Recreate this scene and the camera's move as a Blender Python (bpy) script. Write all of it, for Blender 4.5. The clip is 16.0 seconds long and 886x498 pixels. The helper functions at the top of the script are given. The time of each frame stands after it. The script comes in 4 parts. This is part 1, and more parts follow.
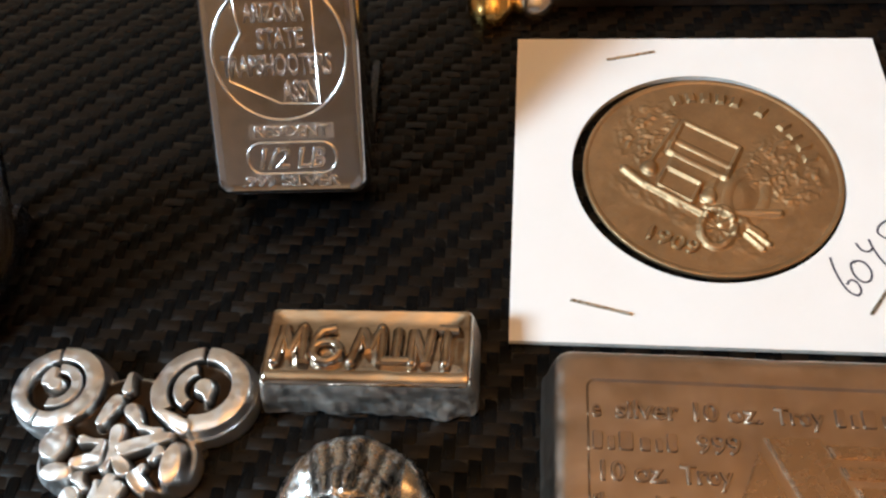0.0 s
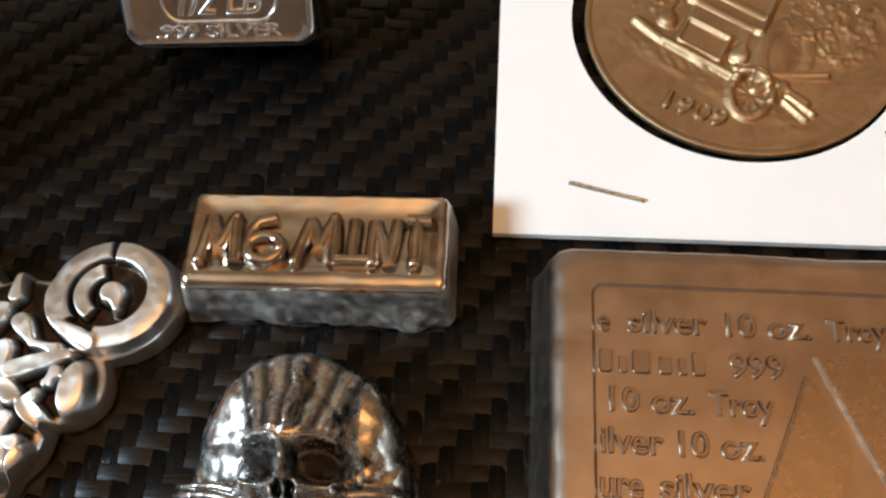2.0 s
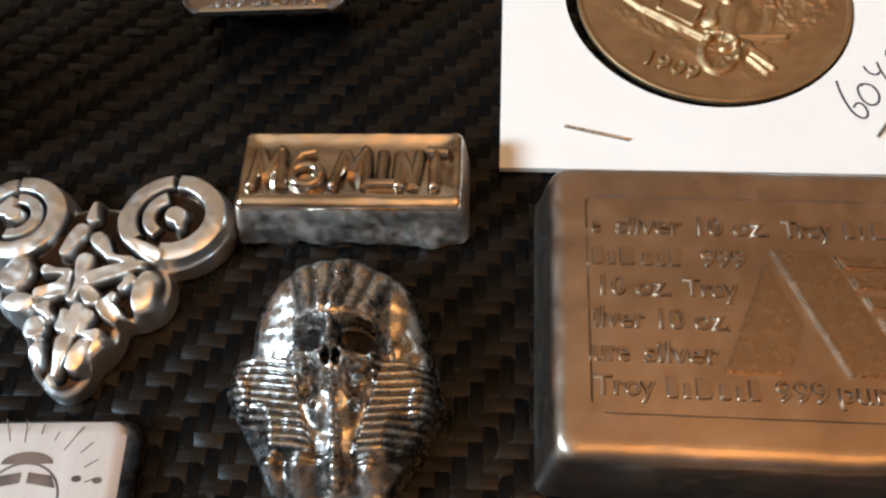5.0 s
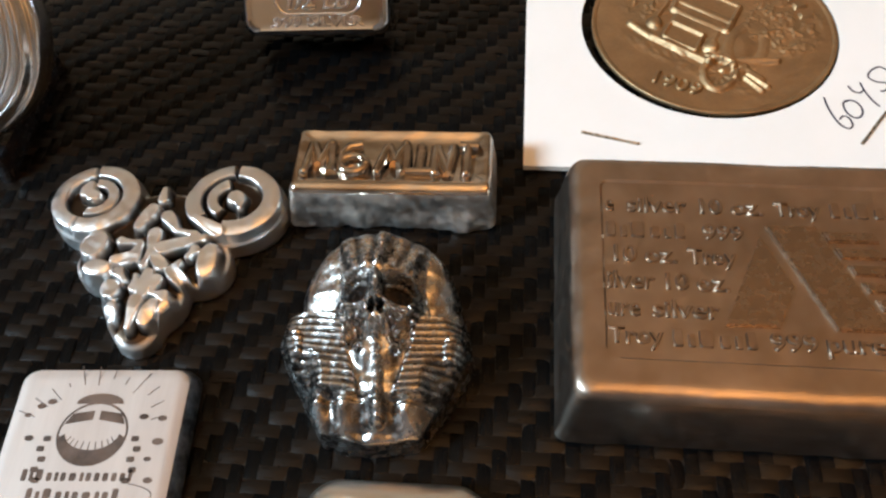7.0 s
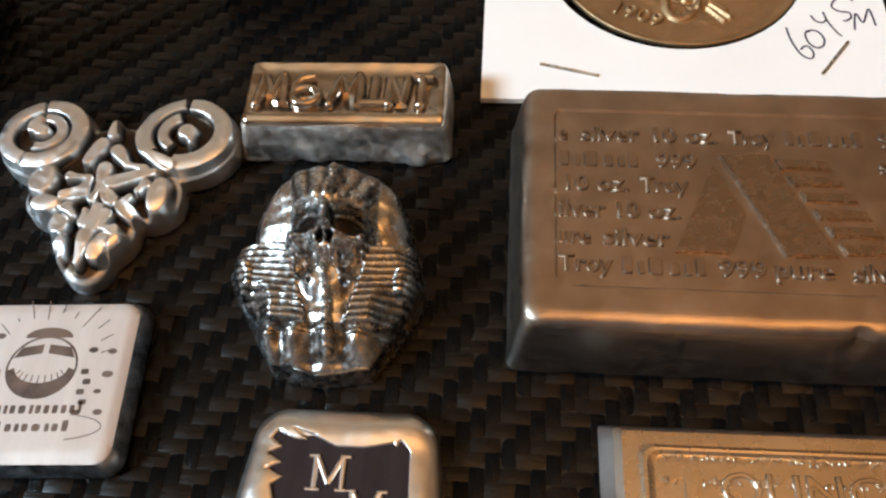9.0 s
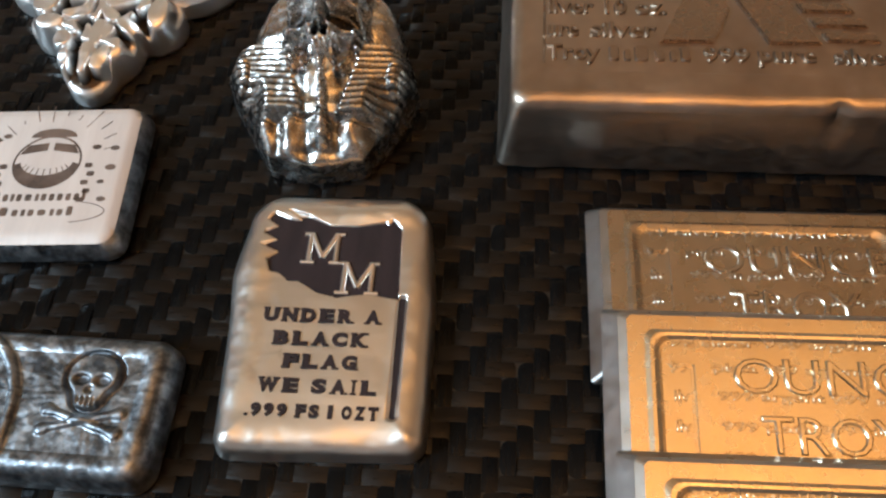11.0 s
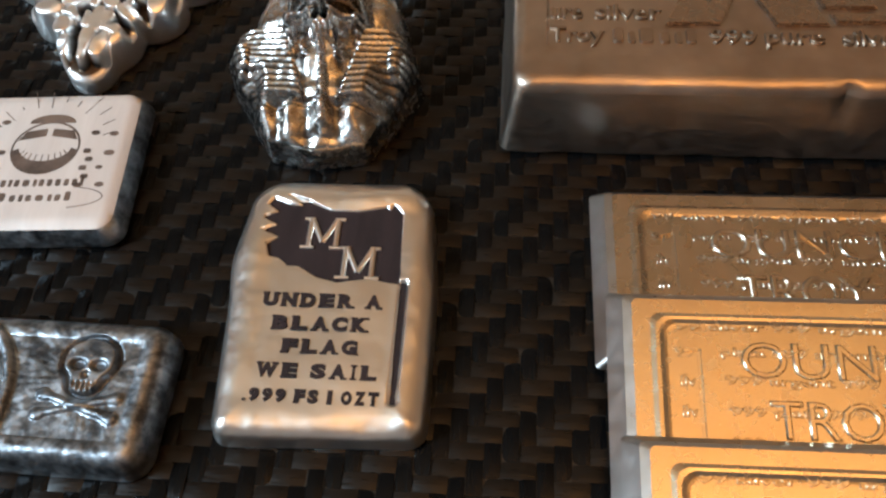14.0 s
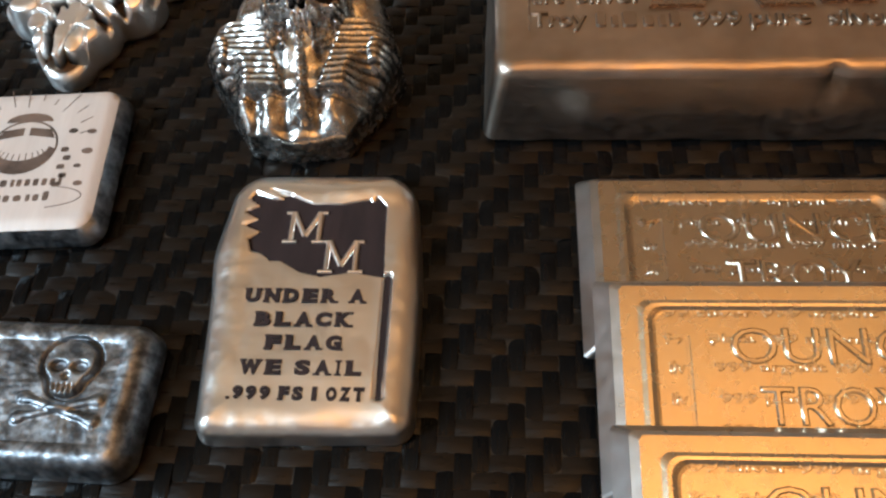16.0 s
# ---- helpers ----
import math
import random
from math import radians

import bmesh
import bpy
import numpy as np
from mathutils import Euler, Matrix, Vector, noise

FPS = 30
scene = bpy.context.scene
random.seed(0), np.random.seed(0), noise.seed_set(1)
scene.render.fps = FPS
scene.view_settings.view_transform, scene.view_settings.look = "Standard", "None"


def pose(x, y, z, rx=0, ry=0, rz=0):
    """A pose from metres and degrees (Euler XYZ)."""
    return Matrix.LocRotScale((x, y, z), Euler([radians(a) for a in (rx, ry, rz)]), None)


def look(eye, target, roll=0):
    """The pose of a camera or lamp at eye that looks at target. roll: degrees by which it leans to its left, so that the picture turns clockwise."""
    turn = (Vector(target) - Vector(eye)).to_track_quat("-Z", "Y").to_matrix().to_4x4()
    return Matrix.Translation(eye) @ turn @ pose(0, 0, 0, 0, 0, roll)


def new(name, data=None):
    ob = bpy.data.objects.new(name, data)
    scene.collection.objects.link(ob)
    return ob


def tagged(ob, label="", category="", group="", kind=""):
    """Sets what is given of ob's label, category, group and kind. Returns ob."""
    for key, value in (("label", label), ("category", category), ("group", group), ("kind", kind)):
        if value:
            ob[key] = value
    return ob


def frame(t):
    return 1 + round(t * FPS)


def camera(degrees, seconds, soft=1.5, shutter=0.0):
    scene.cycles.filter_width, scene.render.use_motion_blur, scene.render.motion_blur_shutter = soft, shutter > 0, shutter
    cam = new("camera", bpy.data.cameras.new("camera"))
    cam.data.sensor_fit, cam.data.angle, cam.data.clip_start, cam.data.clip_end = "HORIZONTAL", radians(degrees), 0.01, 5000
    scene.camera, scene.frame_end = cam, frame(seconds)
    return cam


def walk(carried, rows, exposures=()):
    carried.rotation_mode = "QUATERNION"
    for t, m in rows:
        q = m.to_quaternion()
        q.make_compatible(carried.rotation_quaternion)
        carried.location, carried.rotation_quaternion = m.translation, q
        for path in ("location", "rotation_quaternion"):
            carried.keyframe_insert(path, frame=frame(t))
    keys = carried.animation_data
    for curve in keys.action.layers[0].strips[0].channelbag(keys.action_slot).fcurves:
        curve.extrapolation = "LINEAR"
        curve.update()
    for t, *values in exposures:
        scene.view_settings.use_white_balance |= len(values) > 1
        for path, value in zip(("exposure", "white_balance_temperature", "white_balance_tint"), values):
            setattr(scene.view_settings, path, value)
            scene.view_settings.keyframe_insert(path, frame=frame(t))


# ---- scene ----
EXPO = 0.05
LAMP_AT = (0.54, -0.50, 1.04)
cam = camera(57.0, 16.0, soft=2.4)
# seconds, eye in centimetres over the table top, yaw, pitch and roll in degrees
PATH = [
    (0, 0.152, -0.520, 10.609, 9.83, -55.64, -6.86),
    (0.5, 0.295, 0.187, 9.713, 9.37, -58.39, -6.34),
    (1, 0.128, 0.196, 9.520, 9.41, -60.97, -6.24),
    (1.5, 0.025, 0.286, 9.187, 8.64, -62.43, -5.57),
    (2, -0.015, 0.696, 8.650, 7.89, -64.34, -5.12),
    (2.5, -0.158, 0.744, 8.695, 7.00, -64.95, -4.48),
    (3, -0.206, 0.662, 8.814, 6.66, -64.70, -4.08),
    (3.5, -0.153, 0.575, 8.916, 7.14, -64.22, -4.39),
    (4, -0.177, 0.460, 9.204, 7.27, -63.42, -4.43),
    (4.5, -0.131, -0.052, 9.252, 6.68, -62.62, -4.01),
    (5, -0.117, -1.164, 9.443, 7.04, -62.20, -4.87),
    (5.2, -0.467, -1.570, 9.470, 7.46, -61.62, -5.16),
    (7.5, -0.053, -3.017, 9.864, 7.93, -55.88, -4.58),
    (8, 0.211, -2.781, 9.731, 8.30, -56.33, -5.26),
    (8.5, -0.029, -2.718, 9.639, 6.86, -58.55, -4.00),
    (9, 0.216, -3.185, 9.566, 6.65, -59.52, -3.94),
    (9.5, 0.235, -4.278, 9.451, 7.20, -60.34, -4.51),
    (10, 0.549, -5.371, 9.145, 8.44, -58.86, -5.54),
    (10.2, 0.515, -5.451, 9.005, 8.32, -59.03, -5.61),
    (12.3, 0.517, -5.477, 8.274, 7.20, -60.55, -4.31),
    (12.5, 0.636, -5.537, 8.300, 7.26, -60.12, -4.54),
    (13, 0.606, -5.575, 8.257, 8.16, -59.80, -5.51),
    (13.5, 0.594, -5.551, 8.275, 8.97, -59.74, -6.15),
    (14, 0.562, -5.597, 8.310, 8.67, -59.48, -5.82),
    (14.5, 0.586, -5.529, 8.280, 8.97, -59.23, -6.03),
    (15, 0.610, -5.578, 8.281, 9.25, -59.11, -6.22),
    (15.5, 0.568, -5.643, 8.279, 9.02, -59.32, -6.15),
    (16, 0.710, -5.537, 8.172, 8.58, -59.97, -7.08),
]
def gaze(x, y, z, yaw, pitch, roll):
    ahead = Vector((-math.sin(radians(yaw)) * math.cos(radians(pitch)), math.cos(radians(yaw)) * math.cos(radians(pitch)), math.sin(radians(pitch))))
    eye = Vector((x, y, z)) * 0.01
    return look(eye, eye + ahead, roll)


walk(cam, [(t, gaze(*row)) for t, *row in PATH], [(0.0, EXPO), (16.0, EXPO)])

# ---- light: daylight from a window to the south-west, an added warm lamp to the east ----
world = bpy.data.worlds.new("world")
scene.world = world
world.use_nodes = True
sky = world.node_tree.nodes.new("ShaderNodeTexSky")
sky.sky_type, sky.sun_disc = "NISHITA", False
sky.sun_elevation, sky.sun_rotation = radians(40), radians(225)
back = world.node_tree.nodes["Background"]
back.inputs["Strength"].default_value = 0.05
world.node_tree.links.new(sky.outputs[0], back.inputs["Color"])


def area(name, m, sx, sy, watts, colour):
    lamp = bpy.data.lights.new(name, "AREA")
    lamp.shape, lamp.size, lamp.size_y, lamp.energy, lamp.color = "RECTANGLE", sx, sy, watts, colour
    ob = new(name, lamp)
    ob.matrix_world = m
    return ob


WIN = Vector((-1.6, -0.58, 1.22))
area("window_daylight", look((-1.57, WIN.y, WIN.z), (0, 0.05, 0)), 0.36, 0.42, 77, (0.62, 0.83, 1.0))

# invented uplight as the source of the warm light; the fixture is unseen
bulb = bpy.data.lights.new("added_bulb", "AREA")
bulb.shape, bulb.size, bulb.energy, bulb.color = "DISK", 0.24, 30.0, (1.0, 0.59, 0.25)
new("added_bulb", bulb).matrix_world = pose(LAMP_AT[0], LAMP_AT[1], LAMP_AT[2] + 0.03, 180, 0, 0)

# ---- materials ----


def material(name, colour, rough=0.4, metal=0.0, dark=None, scale=120.0, amount=0.5, bump=0.1, fine=900.0, rough_var=0.15,
             coat=0.0, stretch=(1, 1, 1), detail=4.0, emit=None, spec=0.5, oxide_shade=None):
    m = bpy.data.materials.new(name)
    m.use_nodes = True
    nt = m.node_tree
    b = nt.nodes["Principled BSDF"]
    b.inputs["Metallic"].default_value = metal
    b.inputs["Specular IOR Level"].default_value = spec
    b.inputs["Coat Weight"].default_value = coat
    b.inputs["Coat Roughness"].default_value = 0.12
    if emit:
        b.inputs["Emission Color"].default_value = (*colour, 1)
        b.inputs["Emission Strength"].default_value = emit
    tc = nt.nodes.new("ShaderNodeTexCoord")
    mp = nt.nodes.new("ShaderNodeMapping")
    mp.inputs["Scale"].default_value = stretch
    nt.links.new(tc.outputs["Object"], mp.inputs["Vector"])
    big = nt.nodes.new("ShaderNodeTexNoise")
    big.inputs["Scale"].default_value, big.inputs["Detail"].default_value, big.inputs["Roughness"].default_value = scale, detail, 0.6
    small = nt.nodes.new("ShaderNodeTexNoise")
    small.inputs["Scale"].default_value, small.inputs["Detail"].default_value = fine, 4
    for n in (big, small):
        nt.links.new(mp.outputs[0], n.inputs["Vector"])
    ramp = nt.nodes.new("ShaderNodeValToRGB")
    dark = dark or tuple(c * 0.6 for c in colour)
    ramp.color_ramp.elements[0].position, ramp.color_ramp.elements[1].position = 0.5 - 0.25 * amount, 0.5 + 0.25 * amount
    ramp.color_ramp.elements[0].color, ramp.color_ramp.elements[1].color = (*dark, 1), (*colour, 1)
    nt.links.new(big.outputs["Fac"], ramp.inputs["Fac"])
    if oxide_shade:
        # black-brown antiquing oxide plus painted shade, mixed in where the grooves are cut
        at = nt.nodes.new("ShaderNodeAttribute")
        at.attribute_name = "oxide_shade"
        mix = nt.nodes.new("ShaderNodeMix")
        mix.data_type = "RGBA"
        mix.inputs[7].default_value = (*oxide_shade, 1)
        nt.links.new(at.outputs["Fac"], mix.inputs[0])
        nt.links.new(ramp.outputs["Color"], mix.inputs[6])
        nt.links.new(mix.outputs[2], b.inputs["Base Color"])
    else:
        nt.links.new(ramp.outputs["Color"], b.inputs["Base Color"])
    mr = nt.nodes.new("ShaderNodeMapRange")
    mr.inputs["From Min"].default_value, mr.inputs["From Max"].default_value = 0.3, 0.7
    mr.inputs["To Min"].default_value, mr.inputs["To Max"].default_value = max(0.02, rough - rough_var), min(1, rough + rough_var)
    nt.links.new(small.outputs["Fac"], mr.inputs["Value"])
    nt.links.new(mr.outputs["Result"], b.inputs["Roughness"])
    if bump:
        add = nt.nodes.new("ShaderNodeMath")
        add.operation = "MULTIPLY_ADD"
        add.inputs[1].default_value = 0.1
        nt.links.new(small.outputs["Fac"], add.inputs[0])
        nt.links.new(big.outputs["Fac"], add.inputs[2])
        bp = nt.nodes.new("ShaderNodeBump")
        bp.inputs["Strength"].default_value, bp.inputs["Distance"].default_value = bump, 0.0003
        nt.links.new(add.outputs[0], bp.inputs["Height"])
        nt.links.new(bp.outputs["Normal"], b.inputs["Normal"])
    return m


SILVER = material("polished_silver", (0.80, 0.78, 0.75), 0.2, 1, (0.68, 0.66, 0.63), 90, 1.4, 0.2, 500, 0.04)
ANTIQUE = material("antiqued_silver", (0.95, 0.94, 0.92), 0.36, 1, (0.84, 0.82, 0.80), 110, 1.2, 0.06, 900, 0.08, oxide_shade=(0.055, 0.038, 0.027))
CAST = material("cast_silver", (0.74, 0.72, 0.69), 0.25, 1, (0.30, 0.28, 0.26), 150, 1.2, 0.16, 1300, 0.09, oxide_shade=(0.045, 0.038, 0.034))
POURED = material("poured_silver", (0.74, 0.67, 0.59), 0.15, 1, (0.28, 0.22, 0.17), 150, 0.9, 0.30, 600, 0.05, stretch=(0.4, 1.6, 1))
POURED_SIDE = material("rough_poured_side", (0.72, 0.69, 0.65), 0.46, 1, (0.34, 0.31, 0.28), 260, 0.9, 0.9, 700, 0.14)
MIRROR = material("mirror_silver", (0.66, 0.68, 0.72), 0.12, 1, (0.54, 0.56, 0.60), 60, 1.5, 0.05, 500, 0.04)
BRUSHED = material("brushed_silver", (0.56, 0.51, 0.47), 0.6, 0.15, (0.48, 0.42, 0.38), 60, 0.9, 0.12, 700, 0.12, stretch=(6, 0.6, 1))
SATIN = material("satin_silver", (0.86, 0.83, 0.79), 0.32, 1, (0.66, 0.62, 0.57), 38, 1.5, 0.05, 1200, 0.04, stretch=(1, 1.6, 1))
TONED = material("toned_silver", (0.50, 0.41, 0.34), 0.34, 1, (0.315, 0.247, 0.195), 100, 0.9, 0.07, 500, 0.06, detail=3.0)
# darker than the bar's top: soft shading of raised letters put into colour
SHADED_LETTER = material("shaded_lettering", (0.38, 0.29, 0.22), 0.40, 1, (0.27, 0.205, 0.155), 120, 1.0, 0.2, 1500, 0.08)
# streaked grey; on the ten-ounce bar's sides its darkness stands for dim reflections
DARK_SILVER = material("dark_grey_silver", (0.38, 0.32, 0.27), 0.36, 1, (0.20, 0.16, 0.13), 70, 1.1, 0.5, 700, 0.08, stretch=(1, 1, 2.5))
PLATE = material("smooth_toned_silver", (0.43, 0.345, 0.275), 0.26, 1, (0.36, 0.28, 0.225), 60, 1.2, 0.03, 1000, 0.05, detail=3.0)
GOLDEN = material("amber_toned_silver", (0.68, 0.63, 0.50), 0.25, 1, (0.53, 0.38, 0.235), 60, 1.4, 0.04, 700, 0.06)
RIM = material("steel_grey_silver_edge", (0.52, 0.51, 0.50), 0.32, 1, (0.34, 0.31, 0.29), 130, 1.1, 0.05, 500, 0.05, detail=3.0)
TAN = material("tan_toned_silver", (0.56, 0.50, 0.42), 0.28, 1, (0.44, 0.36, 0.27), 75, 1.1, 0.04, 500, 0.04)
GREY = material("antiqued_grey_silver", (0.38, 0.41, 0.44), 0.42, 1, (0.075, 0.08, 0.087), 420, 0.6, 0.4, 900, 0.10, oxide_shade=(0.05, 0.05, 0.055))
BLACKENED = material("purple_black_oxide", (0.030, 0.020, 0.020), 0.6, 0.0, (0.016, 0.011, 0.011), 90, 1.0, 0.08, 900, 0.1, stretch=(6, 1, 1), spec=0.12)
BRONZE = material("antique_bronze", (0.52, 0.35, 0.19), 0.55, 1, (0.30, 0.195, 0.105), 130, 1.2, 0.10, 1300, 0.1)
GOLD = material("gold", (0.85, 0.58, 0.22), 0.2, 1, (0.7, 0.42, 0.12), 150, 0.8, 0.15, 900, 0.08)
STEEL = material("staple_steel", (0.6, 0.55, 0.47), 0.3, 1)
CARD = material("white_card", (0.80, 0.78, 0.75), 0.75, 0, (0.77, 0.745, 0.71), 60, 0.9, 0.08, 1800, 0.1)
CARD_EDGE = material("card_edge", (0.62, 0.58, 0.52), 0.85)
INK = material("dark_ink", (0.035, 0.03, 0.05), 0.5)
ETCH = material("brown_etching", (0.15, 0.10, 0.075), 0.5, 0.2, (0.06, 0.04, 0.03), 200)
BLACK = material("black_plastic", (0.012, 0.012, 0.014), 0.22, 0, (0.008, 0.008, 0.009))
WARP = material("carbon_tow_lengthwise", (0.003, 0.003, 0.0032), 0.22, 0, (0.002, 0.002, 0.002), 260, 0.9, 0.7, 1500, 0.08, stretch=(3, 0.35, 1), spec=0.10)
# brown base colour paints in the warm room's sheen on crosswise tows
WEFT = material("carbon_tow_crosswise", (0.0062, 0.0034, 0.0018), 0.36, 0, (0.0035, 0.002, 0.0012), 130, 1.2, 0.5, 1500, 0.1, stretch=(0.35, 3, 1), spec=0.23)
RESIN = material("black_resin", (0.008, 0.007, 0.006), 0.35, 0)
WALL = material("warm_plaster", (0.32, 0.20, 0.11), 0.9, 0, (0.28, 0.175, 0.095), 2, 0.9, 0.1, 60)
PALEWALL = material("pale_warm_plaster", (0.60, 0.45, 0.31), 0.9, 0, (0.54, 0.40, 0.27), 2, 0.9, 0.1, 60)
DARKWALL = material("dark_paint", (0.34, 0.31, 0.29), 0.8, 0, (0.30, 0.27, 0.25), 2, 0.9, 0.1, 60)
CEIL = material("ceiling_paint", (0.68, 0.52, 0.35), 0.9, 0, (0.62, 0.47, 0.31), 2, 0.9, 0.1, 60)
FLOOR = material("floor_wood", (0.16, 0.09, 0.05), 0.5, 0, (0.11, 0.06, 0.03), 4, 0.9, 0.1, 60, stretch=(1, 8, 1))
BRASS = material("dull_brass", (0.45, 0.32, 0.16), 0.4, 1, (0.35, 0.24, 0.11), 20)

# ---- mesh helpers; everything on the table is modelled in centimetres ----
C = 0.01


def link_mesh(name, verts, faces, mats, parent=None, label="", smooth=True, slots=None, unit=C, at=None, sharp=38):
    me = bpy.data.meshes.new(name)
    me.from_pydata((np.asarray(verts, float) * unit).tolist(), [], faces if isinstance(faces, list) else faces.tolist())
    for mt in mats if isinstance(mats, (list, tuple)) else [mats]:
        me.materials.append(mt)
    if slots is not None:
        me.polygons.foreach_set("material_index", np.asarray(slots, np.int32))
    if smooth:
        me.polygons.foreach_set("use_smooth", np.ones(len(me.polygons), bool))
    me.update()
    if smooth and sharp:
        me.set_sharp_from_angle(angle=radians(sharp))
    ob = new(name, me)
    if parent:
        ob.parent = parent
    if at is not None:
        ob.matrix_basis = at
    if label:
        tagged(ob, label)
    return ob


def part(name, bm, mat, parent, label="", smooth=False):
    me = bpy.data.meshes.new(name)
    bmesh.ops.scale(bm, vec=(C, C, C), verts=bm.verts)
    bm.to_mesh(me)
    bm.free()
    me.materials.append(mat)
    if smooth:
        me.polygons.foreach_set("use_smooth", np.ones(len(me.polygons), bool))
    ob = new(name, me)
    ob.parent = parent
    if label:
        tagged(ob, label)
    return ob


def thing(name, label, category, x, y, z=0.0, rz=0.0, rx=0.0, group=""):
    ob = new(name)
    ob.empty_display_size = 0.005
    ob.matrix_basis = pose(x * C, y * C, z * C, rx, 0, rz)
    return tagged(ob, label, category, group)


def prism(points, z0, z1, bevel=0.0, inset_top=0.0):
    """A solid with the outline points, from z0 up to z1, with softened top edges."""
    bm = bmesh.new()
    lo = [bm.verts.new((x, y, z0)) for x, y in points]
    bm.faces.new(lo[::-1])
    cx, cy = np.mean([p[0] for p in points]), np.mean([p[1] for p in points])
    hi = [bm.verts.new((cx + (x - cx) * (1 - inset_top), cy + (y - cy) * (1 - inset_top), z1)) for x, y in points]
    top = bm.faces.new(hi)
    for i in range(len(points)):
        j = (i + 1) % len(points)
        bm.faces.new((lo[i], lo[j], hi[j], hi[i]))
    bmesh.ops.recalc_face_normals(bm, faces=bm.faces)
    if bevel:
        bmesh.ops.bevel(bm, geom=[e for e in top.edges], offset=bevel, segments=2, affect="EDGES", clamp_overlap=True)
    return bm


def rect(x0, y0, x1, y1, r=0.0, n=6):
    if not r:
        return [(x0, y0), (x1, y0), (x1, y1), (x0, y1)]
    out = []
    for cx, cy, a0 in ((x1 - r, y0 + r, -90), (x1 - r, y1 - r, 0), (x0 + r, y1 - r, 90), (x0 + r, y0 + r, 180)):
        for k in range(n + 1):
            a = radians(a0 + 90 * k / n)
            out.append((cx + r * math.cos(a), cy + r * math.sin(a)))
    return out


def stacked(rings, cap_bottom=True):
    """A closed solid out of rings of equal length, lowest first, each a list of (x, y, z)."""
    n = len(rings[0])
    verts = [p for ring in rings for p in ring]
    faces = []
    for k in range(len(rings) - 1):
        for i in range(n):
            j = (i + 1) % n
            faces.append((k * n + i, k * n + j, (k + 1) * n + j, (k + 1) * n + i))
    faces.append(tuple(range((len(rings) - 1) * n, len(rings) * n)))
    if cap_bottom:
        faces.append(tuple(range(n - 1, -1, -1)))
    return verts, faces


def ring(x0, y0, x1, y1, r, z, n=6):
    return [(x, y, z) for x, y in rect(x0, y0, x1, y1, r, n)]


def densified(rings, straight=60):
    """Rings of rounded rectangles with many points along their straight sides."""
    n = len(rings[0]) // 4
    out = []
    for rg in rings:
        row = []
        for i, p in enumerate(rg):
            q = rg[(i + 1) % len(rg)]
            steps = straight if i % n == n - 1 else 2
            row += [tuple(a + (b - a) * k / steps for a, b in zip(p, q)) for k in range(steps)]
        out.append(row)
    return out


def stroke(points, width, height, z=0.0, closed=False, cross=6):
    """A raised ridge of half-round section along a line."""
    pts = [Vector((*p, 0)) for p in points]
    n = len(pts)
    verts, faces = [], []
    for i, p in enumerate(pts):
        a = pts[(i - 1) % n] if (closed or i > 0) else p
        b = pts[(i + 1) % n] if (closed or i < n - 1) else p
        d = (b - a).normalized()
        side = Vector((-d.y, d.x, 0))
        for k in range(cross + 1):
            t = math.pi * k / cross
            q = p + side * (math.cos(t) * width / 2)
            verts.append((q.x, q.y, z + math.sin(t) * height))
    for i in range(n if closed else n - 1):
        j = (i + 1) % n
        for k in range(cross):
            a, b = i * (cross + 1) + k, j * (cross + 1) + k
            faces.append((a, a + 1, b + 1, b))
    if not closed:
        faces.append(tuple(range(cross + 1)))
        faces.append(tuple(range((n - 1) * (cross + 1), n * (cross + 1)))[::-1])
    return verts, faces


def joined(pieces):
    verts, faces = [], []
    for v, f in pieces:
        k = len(verts)
        verts += list(v)
        faces += [tuple(i + k for i in face) for face in f]
    return verts, faces


def arc(cx, cy, rx, ry, a0, a1, n=24):
    return [(cx + rx * math.cos(radians(a0 + (a1 - a0) * k / n)), cy + ry * math.sin(radians(a0 + (a1 - a0) * k / n))) for k in range(n + 1)]


